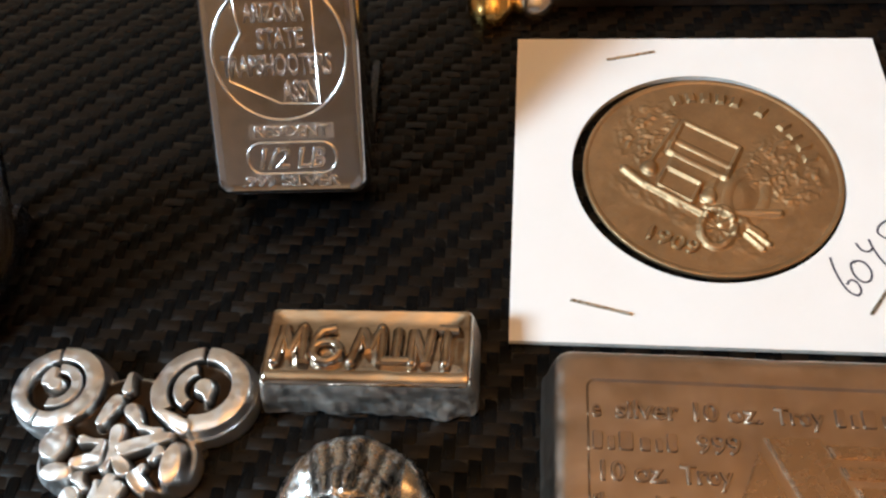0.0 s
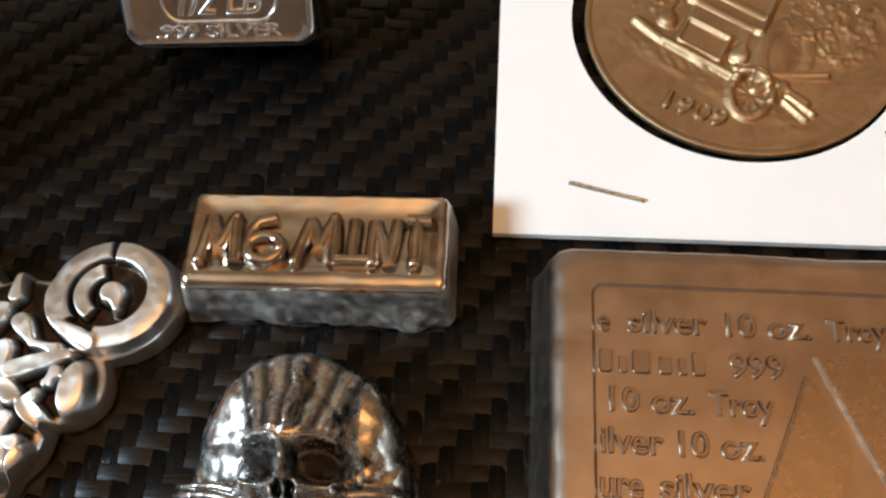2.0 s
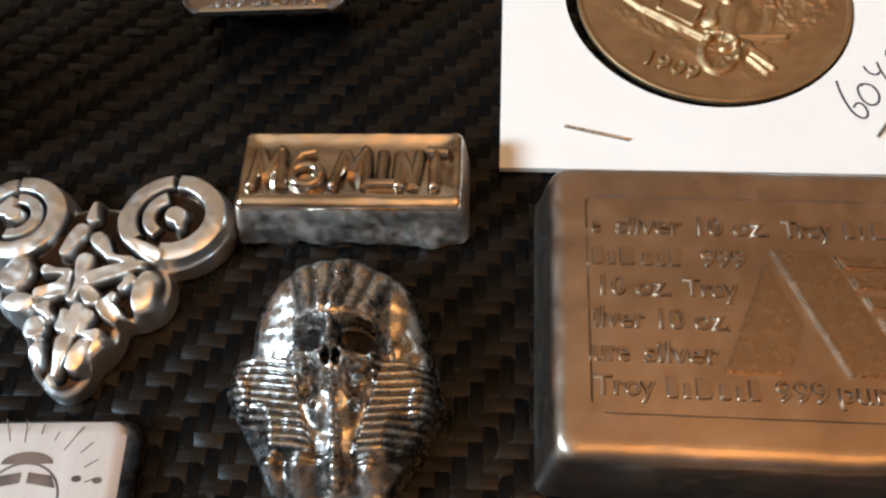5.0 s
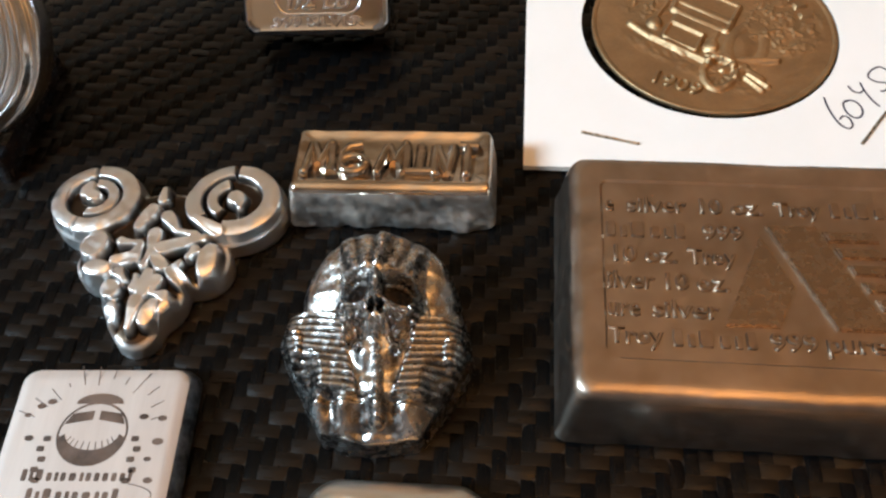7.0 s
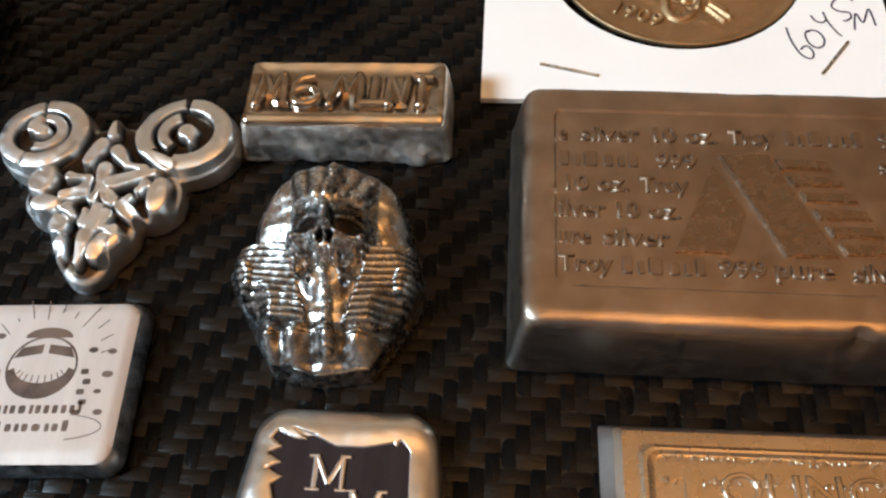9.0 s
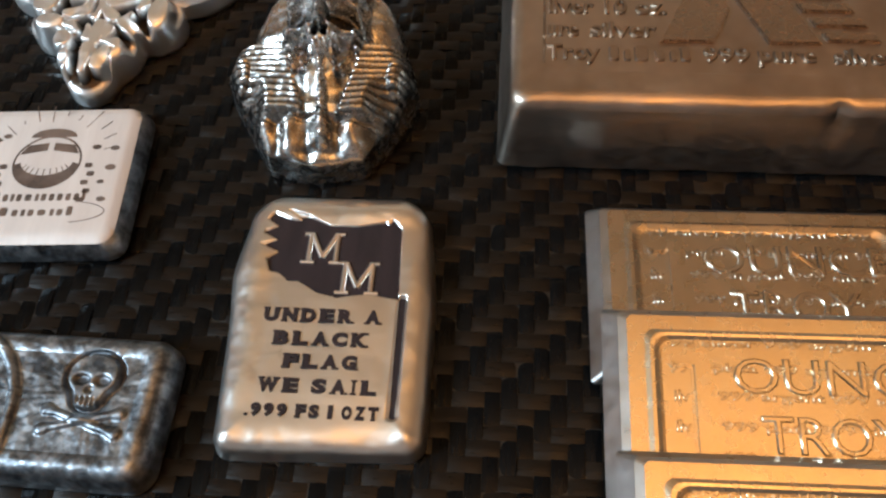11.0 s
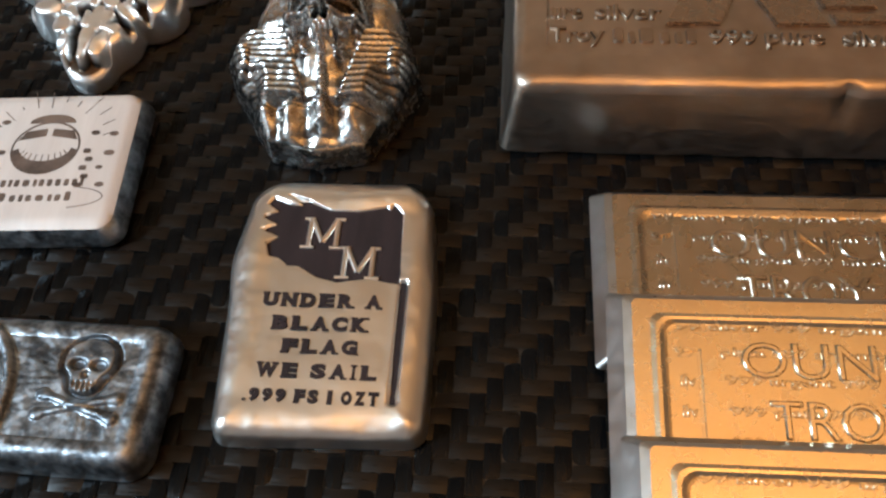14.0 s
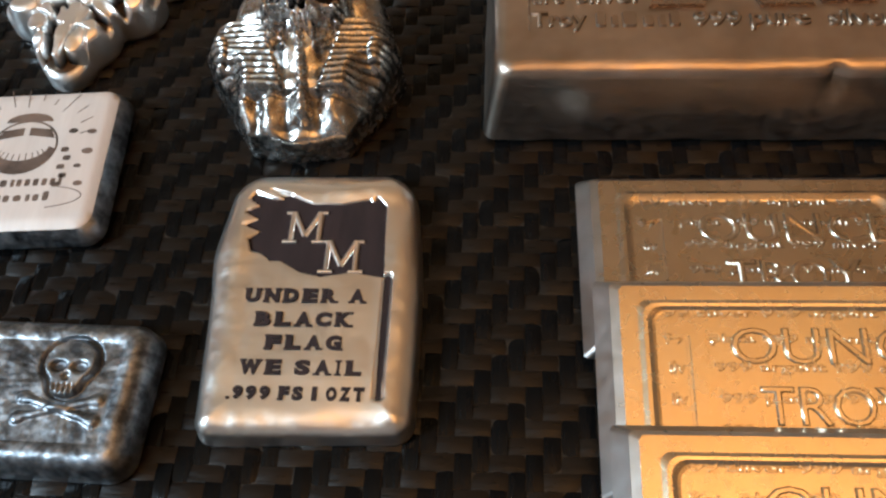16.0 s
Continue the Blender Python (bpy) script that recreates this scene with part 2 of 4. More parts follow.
def lettering(words, box, z, mat, parent, raise_by=0.02, bold=0.0, name="lettering", label="", shear=0.0, turn=0.0, slope=0.05):
    """Words in the built-in font, fitted into box = (x0, y0, x1, y1), standing raise_by above z."""
    cu = bpy.data.curves.new(name, "FONT")
    cu.body, cu.size, cu.extrude, cu.offset, cu.shear, cu.resolution_u = words, 1.0, 0.01, bold - slope * 0.55, shear, 3
    cu.bevel_depth, cu.bevel_resolution = slope, 0
    tmp = bpy.data.objects.new(name, cu)
    scene.collection.objects.link(tmp)
    bpy.context.view_layer.update()
    me = bpy.data.meshes.new_from_object(tmp.evaluated_get(bpy.context.evaluated_depsgraph_get()))
    bpy.data.objects.remove(tmp)
    bpy.data.curves.remove(cu)
    co = np.empty(len(me.vertices) * 3)
    me.vertices.foreach_get("co", co)
    co = co.reshape(-1, 3)
    co[:, 2] = np.maximum(co[:, 2], -0.02)
    lo, hi = co.min(0), co.max(0)
    x0, y0, x1, y1 = box
    top = (co[:, 2] - lo[2]) / (hi[2] - lo[2])
    co[:, 0] = x0 + (co[:, 0] - lo[0]) / (hi[0] - lo[0]) * (x1 - x0)
    co[:, 1] = y0 + (co[:, 1] - lo[1]) / (hi[1] - lo[1]) * (y1 - y0)
    co[:, 2] = z - 0.006 + top * (raise_by + 0.006)
    if turn:
        c, s, mx, my = math.cos(radians(turn)), math.sin(radians(turn)), (x0 + x1) / 2, (y0 + y1) / 2
        dx, dy = co[:, 0] - mx, co[:, 1] - my
        co[:, 0], co[:, 1] = mx + c * dx - s * dy, my + s * dx + c * dy
    me.vertices.foreach_set("co", (co * C).ravel())
    me.materials.clear()
    me.materials.append(mat)
    me.update()
    ob = new(name, me)
    ob.parent = parent
    if label:
        tagged(ob, label)
    return ob


SLABS = {"U": "ac", "N": "adc", "D": "ad", "E": "ad", "R": "adf", "A": "df", "B": "ad", "L": "ad", "K": "adcf", "F": "ad", "W": "ac", "I": "be", "P": "ad", "1": "e", "T": "e", "G": "f"}


def slab_lettering(words, box, z, mat, parent, raise_by, name, label):
    """Words in the built-in font, each letter with flat feet and heads, as one line."""
    x0, y0, x1, y1 = box
    wide = [{" ": 0.45, ".": 0.4, "I": 0.55, "1": 0.6, "W": 1.35}.get(c, 1.0) for c in words]
    unit = (x1 - x0) / sum(wide)
    h, a, pieces = y1 - y0, x0, []
    for c, w in zip(words, wide):
        b = a + w * unit
        if c not in " ":
            e = 0.10 * (b - a)
            top = y0 + 0.22 * h if c == "." else y1
            lx, rx = (a + 1.8 * e, b - 1.8 * e) if c in "1" else (a + 3.6 * e, b - 3.6 * e) if c == "I" else (a + e, b - e)
            ob = lettering(c, (lx, y0, rx, top), z, mat, None, raise_by, 0.065, name, slope=0.015)
            me = ob.data
            pieces.append(([tuple(v.co * 100) for v in me.vertices], [tuple(p.vertices) for p in me.polygons]))
            bpy.data.objects.remove(ob)
            for foot in SLABS.get(c, ""):
                fx = {"a": a + 2.2 * e, "b": (a + b) / 2, "c": b - 2.0 * e, "d": a + 2.2 * e, "e": (a + b) / 2, "f": b - 1.8 * e}[foot]
                fy = y1 - 0.13 * h if foot in "abc" else y0
                half = 0.17 * unit
                pieces.append(stacked([ring(fx - half, fy, fx + half, fy + 0.13 * h, 0.004, z - 0.006, 1), ring(fx - half, fy, fx + half, fy + 0.13 * h, 0.004, z + raise_by - 0.0015, 1)]))
        a = b
    return link_mesh(name, *joined(pieces), mat, parent, label, smooth=False)


def bars(box, count, z, mat, parent, raise_by=0.02, gap=0.3, name="raised_block"):
    """A word that is not lettered: count plain blocks in box, each a part."""
    x0, y0, x1, y1 = box
    wide = [1.0 + 0.35 * ((k * 3 + count) % 4 == 0) - 0.3 * (k % 3 == 1) for k in range(count)]
    unit = (x1 - x0) / sum(wide)
    a = x0
    for k, w in enumerate(wide):
        b = a + w * unit * (1 - gap)
        h = y1 if k in (0, 2, count - 1) else y0 + 0.74 * (y1 - y0)
        e = min(0.03, (b - a) * 0.25)
        link_mesh(name, *stacked([ring(a, y0, b, h, e, z - 0.01, 2), ring(a + e / 2, y0 + e / 2, b - e / 2, h - e / 2, e, z + raise_by, 2)]), mat, parent, smooth=False)
        a += w * unit


# ---- relief surfaces: an outline, a height over it, and a skirt down to the table ----


def smooth_union(fields, k):
    out = fields[0]
    for f in fields[1:]:
        h = np.clip(0.5 + 0.5 * (f - out) / k, 0, 1)
        out = f * (1 - h) + out * h - k * h * (1 - h)
    return out


def ellipse(x, y, cx, cy, rx, ry):
    q = np.hypot((x - cx) / rx, (y - cy) / ry)
    return (q - 1) * min(rx, ry)


def segment(x, y, ax, ay, bx, by):
    dx, dy = bx - ax, by - ay
    t = np.clip(((x - ax) * dx + (y - ay) * dy) / (dx * dx + dy * dy), 0, 1)
    return np.hypot(x - ax - t * dx, y - ay - t * dy), t


def box_field(x, y, cx, cy, hx, hy, r=0.0):
    qx, qy = np.abs(x - cx) - hx + r, np.abs(y - cy) - hy + r
    return np.hypot(np.maximum(qx, 0), np.maximum(qy, 0)) + np.minimum(np.maximum(qx, qy), 0) - r


def ridge(d, w):
    """1 on a line, 0 at w from it, rounded."""
    return np.sqrt(np.clip(1 - (d / w) ** 2, 0, 1))


def step(d, w):
    """1 inside a field, 0 outside, over a width w."""
    t = np.clip(0.5 - d / w, 0, 1)
    return t * t * (3 - 2 * t)


def lumps(x, y, scale, seed=0.0):
    flat = [noise.noise(Vector((a * scale, b * scale, seed))) for a, b in zip(x.ravel().tolist(), y.ravel().tolist())]
    return np.array(flat).reshape(x.shape)


def relief(name, centre, field, height, mats, around=300, rings=80, parent=None, flare=0.0, reach=4.0, bottom=0.0, grooves=None):
    """field(x, y) < 0 inside, star-shaped round centre; height(x, y, depth), depth the distance in from the edge."""
    th = np.linspace(0, 2 * math.pi, around, endpoint=False)
    rr = np.linspace(0.02, reach, 800)
    gx, gy = centre[0] + np.outer(np.cos(th), rr), centre[1] + np.outer(np.sin(th), rr)
    inside = field(gx, gy) < 0
    last = np.where(inside.any(1), inside.shape[1] - 1 - np.argmax(inside[:, ::-1], 1), 1)
    edge = rr[last]
    edge = (np.roll(edge, 1) + 2 * edge + np.roll(edge, -1)) / 4
    u = np.linspace(0, 1, rings + 1)[1:] ** 0.85
    X = centre[0] + np.cos(th)[None] * edge[None] * u[:, None]
    Y = centre[1] + np.sin(th)[None] * edge[None] * u[:, None]
    D = np.maximum(-field(X, Y), 0)
    D[-1] = 0
    Z = np.maximum(height(X, Y, D), bottom + 0.02)
    ox, oy = centre
    verts = [(0, 0, float(Z[0].mean()))]
    verts += np.stack([X - ox, Y - oy, Z], -1).reshape(-1, 3).tolist()
    low = 1 + flare
    for f, zf in ((1 + flare * 0.6, 0.5), (low, 0.15), (low - 0.01, 0.0)):
        verts += np.stack([(X[-1] - ox) * f, (Y[-1] - oy) * f, bottom + (Z[-1] - bottom) * zf], -1).tolist()
    total = rings + 3
    faces = [(0, 1 + i, 1 + (i + 1) % around) for i in range(around)]
    i = np.arange(around)
    j = (i + 1) % around
    for k in range(total - 1):
        a, b = 1 + k * around, 1 + (k + 1) * around
        faces += np.stack([a + i, b + i, b + j, a + j], -1).tolist()
    faces.append((1 + (total - 1) * around + i[::-1]).tolist())
    at = None if parent else pose(ox * C, oy * C, 0)
    ob = link_mesh(name, verts, faces, mats, parent, at=at, sharp=None)
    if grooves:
        # per-point darkness of the recesses: oxide together with painted shade
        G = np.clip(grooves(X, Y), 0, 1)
        layer = ob.data.attributes.new("oxide_shade", "FLOAT", "POINT")
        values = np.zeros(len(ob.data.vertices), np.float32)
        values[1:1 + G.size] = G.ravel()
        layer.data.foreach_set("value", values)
    return ob


# ---- the room, closed round the table ----


def slab(name, x0, y0, z0, x1, y1, z1, mat, label):
    bm = bmesh.new()
    bmesh.ops.create_cube(bm, size=1)
    for v in bm.verts:
        v.co = Vector(((x0 + x1) / 2 + v.co.x * (x1 - x0), (y0 + y1) / 2 + v.co.y * (y1 - y0), (z0 + z1) / 2 + v.co.z * (z1 - z0)))
    bmesh.ops.bevel(bm, geom=bm.edges[:], offset=0.003, segments=1, affect="EDGES")
    me = bpy.data.meshes.new(name)
    bm.to_mesh(me)
    bm.free()
    me.materials.append(mat)
    return tagged(new(name, me), label, name.split("_")[0], kind="structure")


slab("floor", -1.75, -2.25, -0.80, 1.75, 1.75, -0.75, FLOOR, "dark wooden floor of the room")
slab("ceiling", -1.75, -2.25, 1.75, 1.75, 1.75, 1.80, CEIL, "warm painted ceiling above the table")
slab("wall_north", -1.75, 1.60, -0.75, 1.75, 1.75, 1.75, PALEWALL, "plain pale warm plaster wall")
slab("wall_south", -1.75, -2.25, -0.75, 1.75, -2.10, 1.75, DARKWALL, "plain dark painted wall")
slab("wall_east", 1.60, -2.10, -0.75, 1.75, 1.60, 1.75, WALL, "plain warm plaster wall")
slab("wall_west_low", -1.75, -2.10, -0.75, -1.60, 1.60, 0.95, PALEWALL, "plain pale warm plaster wall under the window")
slab("wall_west_high", -1.75, -2.10, 1.49, -1.60, 1.60, 1.75, PALEWALL, "plain pale warm plaster wall over the window")
slab("wall_west_side", -1.75, -0.31, 0.95, -1.60, 1.60, 1.49, PALEWALL, "plain pale warm plaster wall beside the window")
slab("wall_west_end", -1.75, -2.10, 0.95, -1.60, -0.85, 1.49, PALEWALL, "plain pale warm plaster wall beside the window")

# the table: a slab on a plain base, wrapped in woven carbon film
table = new("table")
tagged(table, "table covered with glossy dark carbon-fibre weave film", "table")
table.matrix_basis = pose(0, 0.03, -0.75)
bm = prism(rect(-60, -50, 60, 50, 3), 72, 74.97, 0.3)
part("tabletop", bm, RESIN, table, "thick black tabletop")
part("base", prism(rect(-50, -40, 50, 40, 2), 0, 72, 0.2), RESIN, table)


def weave(x0, x1, y0, y1, w=0.18):
    """Two-over-two twill: each float is one crowned strip, a tow wide and two tows long."""
    nx, ny = int((x1 - x0) / w), int((y1 - y0) / w)
    u = np.array([-0.5, -0.3, 0.0, 0.3, 0.5])
    v = np.array([-1.0, -0.8, 0.0, 0.8, 1.0])
    uu, vv = np.meshgrid(u, v)
    shape = 0.029 * (np.sqrt(np.clip(1 - (uu / 0.53) ** 2, 0, 1)) * 0.55 + 0.45) * (1 - 0.85 * np.abs(vv) ** 2.2)
    rng = np.random.default_rng(4)
    verts, faces, slots = [], [], []
    quad = np.array([(r * 5 + c, r * 5 + c + 1, r * 5 + c + 6, r * 5 + c + 5) for r in range(4) for c in range(4)])
    base = 0
    for i in range(nx):
        for j in range(ny):
            k = (i - j) % 4
            if k not in (0, 2):
                continue
            lift = rng.uniform(0.85, 1.1)
            lean = rng.normal(0, 0.06)
            if k == 0:
                # lengthwise float, this tow and the next cell below it
                px = x0 + (i + 0.5 + uu * 0.97) * w
                py = y0 + (j + 0.0 + vv * 1.04) * w
                tilt = lean * uu * w + rng.normal(0, 0.02) * vv * w
            else:
                px = x0 + (i + 1.0 + vv * 1.04) * w
                py = y0 + (j + 0.5 + uu * 0.97) * w
                tilt = lean * uu * w + rng.normal(0, 0.02) * vv * w
            z = shape * lift + tilt - 0.031
            verts.append(np.stack([px, py, z], -1).reshape(-1, 3))
            q = quad if k == 0 else quad[:, ::-1]
            faces.append(q + base)
            slots += [0 if k == 0 else 1] * 16
            base += 25
    verts = np.concatenate(verts)
    verts[:, 2] += 75.0
    verts[:, 1] -= 3.0
    ob = link_mesh("woven_film", verts, np.concatenate(faces), [WARP, WEFT], table, "glossy dark brown-black carbon twill weave", slots=slots)
    return tagged(ob, kind="stuff")


weave(-14, 12, -9, 19)

# ---- things on the table ----


def coin_card():
    root = thing("coin_card", "white cardboard coin holder with stapled corners, holding a bronze medal", "coin holder", 0, 0)
    x0, y0, s, z1 = -0.01, 4.985, 6.33, 0.12
    cx, cy, r = 3.09, 8.20, 2.15
    # the two card leaves: a square with a round hole
    n = 192
    outer, inner = [], []
    for k in range(n):
        a = 2 * math.pi * k / n
        dx, dy = math.cos(a), math.sin(a)
        reach = min(((x0 + s - cx) / dx if dx > 1e-9 else (x0 - cx) / dx if dx < -1e-9 else 99),
                    ((y0 + s - cy) / dy if dy > 1e-9 else (y0 - cy) / dy if dy < -1e-9 else 99))
        outer.append((cx + dx * reach, cy + dy * reach))
        inner.append((cx + dx * r, cy + dy * r))
    corners = [(x0, y0), (x0 + s, y0), (x0 + s, y0 + s), (x0, y0 + s)]
    for c in corners:
        k = min(range(n), key=lambda q: (outer[q][0] - c[0]) ** 2 + (outer[q][1] - c[1]) ** 2)
        outer[k] = c
    for name, za, zb in (("lower_leaf", 0.02, 0.066), ("upper_leaf", 0.07, z1)):
        verts = [(*p, za) for p in outer] + [(*p, zb) for p in outer] + [(*p, zb) for p in inner] + [(*p, za) for p in inner]
        faces, slots = [], []
        for k in range(n):
            j = (k + 1) % n
            for b, (c, d) in enumerate(((0, 1), (1, 2), (2, 3), (3, 0))):
                faces.append((c * n + k, c * n + j, d * n + j, d * n + k))
                slots.append(1 if b in (0, 2) else 0)
        link_mesh(name, verts, faces, [CARD, CARD_EDGE], root, smooth=False, slots=slots)
    for ax, ay, bx, by in ((0.88, 5.69, 1.76, 5.47), (1.60, 10.75, 2.46, 10.96), (5.10, 5.58, 5.60, 6.25)):
        link_mesh("staple", *stroke([(ax, ay), (ax + 0.02 * (bx - ax), ay + 0.02 * (by - ay)), (ax + 0.5 * (bx - ax), ay + 0.5 * (by - ay)), (bx, by)], 0.055, 0.04, z1 - 0.002), STEEL, root, "thin steel staple")
    # handwriting: four digits over a slash and a letter
    pen = {
        "digit": [
            [(4.72, 6.55), (4.74, 6.35), (4.80, 6.12), (4.88, 5.96), (4.99, 5.90), (5.05, 5.99), (5.02, 6.12), (4.94, 6.16), (4.87, 6.08)],
            [(5.06, 6.50), (4.99, 6.42), (5.01, 6.24), (5.11, 6.13), (5.22, 6.17), (5.26, 6.32), (5.20, 6.46), (5.10, 6.50), (5.04, 6.46)],
            [(5.14, 6.82), (5.20, 6.70), (5.30, 6.67), (5.37, 6.74)],
            [(5.34, 6.90), (5.38, 6.70), (5.46, 6.50), (5.54, 6.38)],
            [(5.86, 7.16), (5.72, 7.26), (5.56, 7.16), (5.50, 7.02), (5.60, 6.92), (5.74, 6.90), (5.76, 6.80), (5.68, 6.72), (5.62, 6.72)],
            [(5.76, 6.52), (5.84, 6.88), (5.92, 6.68), (6.06, 6.98), (6.10, 6.62)],
        ]
    }
    for line in pen["digit"]:
        link_mesh("pen_stroke", *stroke(curve_through(line), 0.035, 0.003, z1 + 0.0005, cross=2), INK, root, "dark ink handwriting")
    return root


def curve_through(points, steps=5):
    out = []
    for i in range(len(points) - 1):
        p0, p1 = points[max(i - 1, 0)], points[i]
        p2, p3 = points[i + 1], points[min(i + 2, len(points) - 1)]
        for k in range(steps):
            t = k / steps
            out.append(tuple(0.5 * (2 * b + (c - a) * t + (2 * a - 5 * b + 4 * c - d) * t * t + (3 * b - a - 3 * c + d) * t ** 3)
                             for a, b, c, d in zip(p0, p1, p2, p3)))
    out.append(points[-1])
    return out


def medal():
    """Bronze medal in the card's window: an old open car between trees, in relief."""
    cx, cy, turn = 3.17, 8.21, radians(-23)
    root = thing("medal", "antique bronze medal with a vintage car in relief", "medal", cx, cy, 0.0, math.degrees(turn))

    def field(x, y):
        return np.hypot(x, y) - 2.05

    def outline(d, w=0.035):
        return ridge(np.abs(d), w)

    def height(x, y, d):
        z = 0.10 + 0.0 * x
        z += 0.03 * ridge(d - 0.03, 0.05)
        veg = np.clip(lumps(x, y, 5.0, 3.0) + 0.8 * lumps(x, y, 14, 8.0) + 0.15, 0, 1)
        grove = step(np.minimum(ellipse(x, y, -1.2, 0.4, 0.50, 0.7), ellipse(x, y, 1.10, 0.5, 0.65, 0.72)), 0.25)
        z += 0.06 * veg * grove
        # the car stands askew to the lettering and is drawn taller above its lamps
        dx, dy = x + 0.91, y + 0.387
        p, q = 0.981 * dx - 0.193 * dy, 0.193 * dx + 0.981 * dy
        x, y = -0.86 + (p + 0.16 * q) / 0.876, 0.02 + np.where(q > 0, q / 1.29, q / 0.65)
        # ground under the car
        z += 0.02 * step(ellipse(x, y, 0.1, -0.75, 1.5, 0.28), 0.2) * (1 + lumps(x, y, 8, 1))
        # seat and hood behind, right of the car
        z += 0.10 * step(ellipse(x, y, 0.72, 0.18, 0.36, 0.33), 0.3)
        z += 0.03 * outline(ellipse(x, y, 0.95, 0.32, 0.33, 0.42), 0.09)
        # windscreen: frame, bar and rail
        z += 0.05 * step(box_field(x, y, -0.10, 0.70, 0.62, 0.30, 0.03), 0.06)
        z += 0.06 * outline(box_field(x, y, -0.10, 0.70, 0.60, 0.28, 0.03), 0.05)
        z += 0.05 * ridge(np.abs(y - 0.62) + 2 * np.maximum(np.abs(x + 0.10) - 0.58, 0), 0.05)
        z += 0.06 * step(box_field(x, y, -0.10, 0.26, 0.48, 0.13, 0.04), 0.08)
        # radiator and its frame
        z += 0.11 * step(box_field(x, y, -0.22, -0.08, 0.38, 0.26, 0.05), 0.07)
        z += 0.05 * outline(box_field(x, y, -0.22, -0.08, 0.36, 0.24, 0.05), 0.045)
        # lamps
        for lx, ly in ((-0.86, 0.02), (0.34, 0.02)):
            z += 0.15 * ridge(np.hypot(x - lx, y - ly), 0.16)
        # wings and axle
        for ax, ay, bx, by, w, h in ((-1.25, -0.30, -0.75, -0.45, 0.12, 0.09), (-0.75, -0.45, 0.45, -0.45, 0.10, 0.12), (-0.4, -0.40, -0.1, -0.46, 0.15, 0.1),
                                     (0.40, -0.22, 0.95, -0.10, 0.10, 0.08), (0.95, -0.1, 1.45, -0.2, 0.10, 0.08), (0.85, 0.0, 1.6, 0.32, 0.05, 0.09),
                                     (1.1, -0.05, 1.05, -0.55, 0.09, 0.08), (1.22, -0.25, 1.62, -0.35, 0.06, 0.08), (1.2, -0.4, 1.55, -0.55, 0.06, 0.08),
                                     (-0.9, 0.05, -0.78, 0.95, 0.04, 0.06), (0.55, 0.0, 0.5, 0.9, 0.04, 0.06), (0.9, -0.2, 0.75, -0.5, 0.08, 0.08)):
            q, _ = segment(x, y, ax, ay, bx, by)
            z = np.maximum(z, 0.10 + h * ridge(q, w) * 1.3)
        # front wheel
        wx, wy = x - 0.72, y + 0.62
        e = np.hypot(wx / 0.29, wy / 0.52)
        z += 0.09 * ridge(np.abs(e - 1), 0.22)
        spokes = ridge(np.abs(np.sin(np.arctan2(wy / 0.52, wx / 0.29) * 5)), 0.45) * step(e - 0.95, 0.1)
        z += 0.025 * spokes
        return 0.10 + 0.60 * (z - 0.10)

    disc = relief("disc", (0.0, 0.0), field, height, BRONZE, 360, 130, root, reach=2.4, bottom=0.03)
    lettering("1909", (-0.50, -1.72, 0.30, -1.42), 0.10, BRONZE, root, 0.05, 0.015, "year")
    # the words along the upper edge stand as plain raised blocks
    for k, a in enumerate((128, 119, 110, 101, 92, 76, 60, 51, 42, 33)):
        b = stacked([ring(-0.085, -0.12, 0.085, 0.12, 0.02, 0.0, 2), ring(-0.05, -0.09, 0.05, 0.09, 0.02, 0.06, 2)])
        link_mesh("raised_block", b[0], b[1], BRONZE, root, smooth=False,
                  at=pose(1.62 * math.cos(radians(a)) * C, 1.62 * math.sin(radians(a)) * C, 0.10 * C, 0, 0, a - 90))
    return root


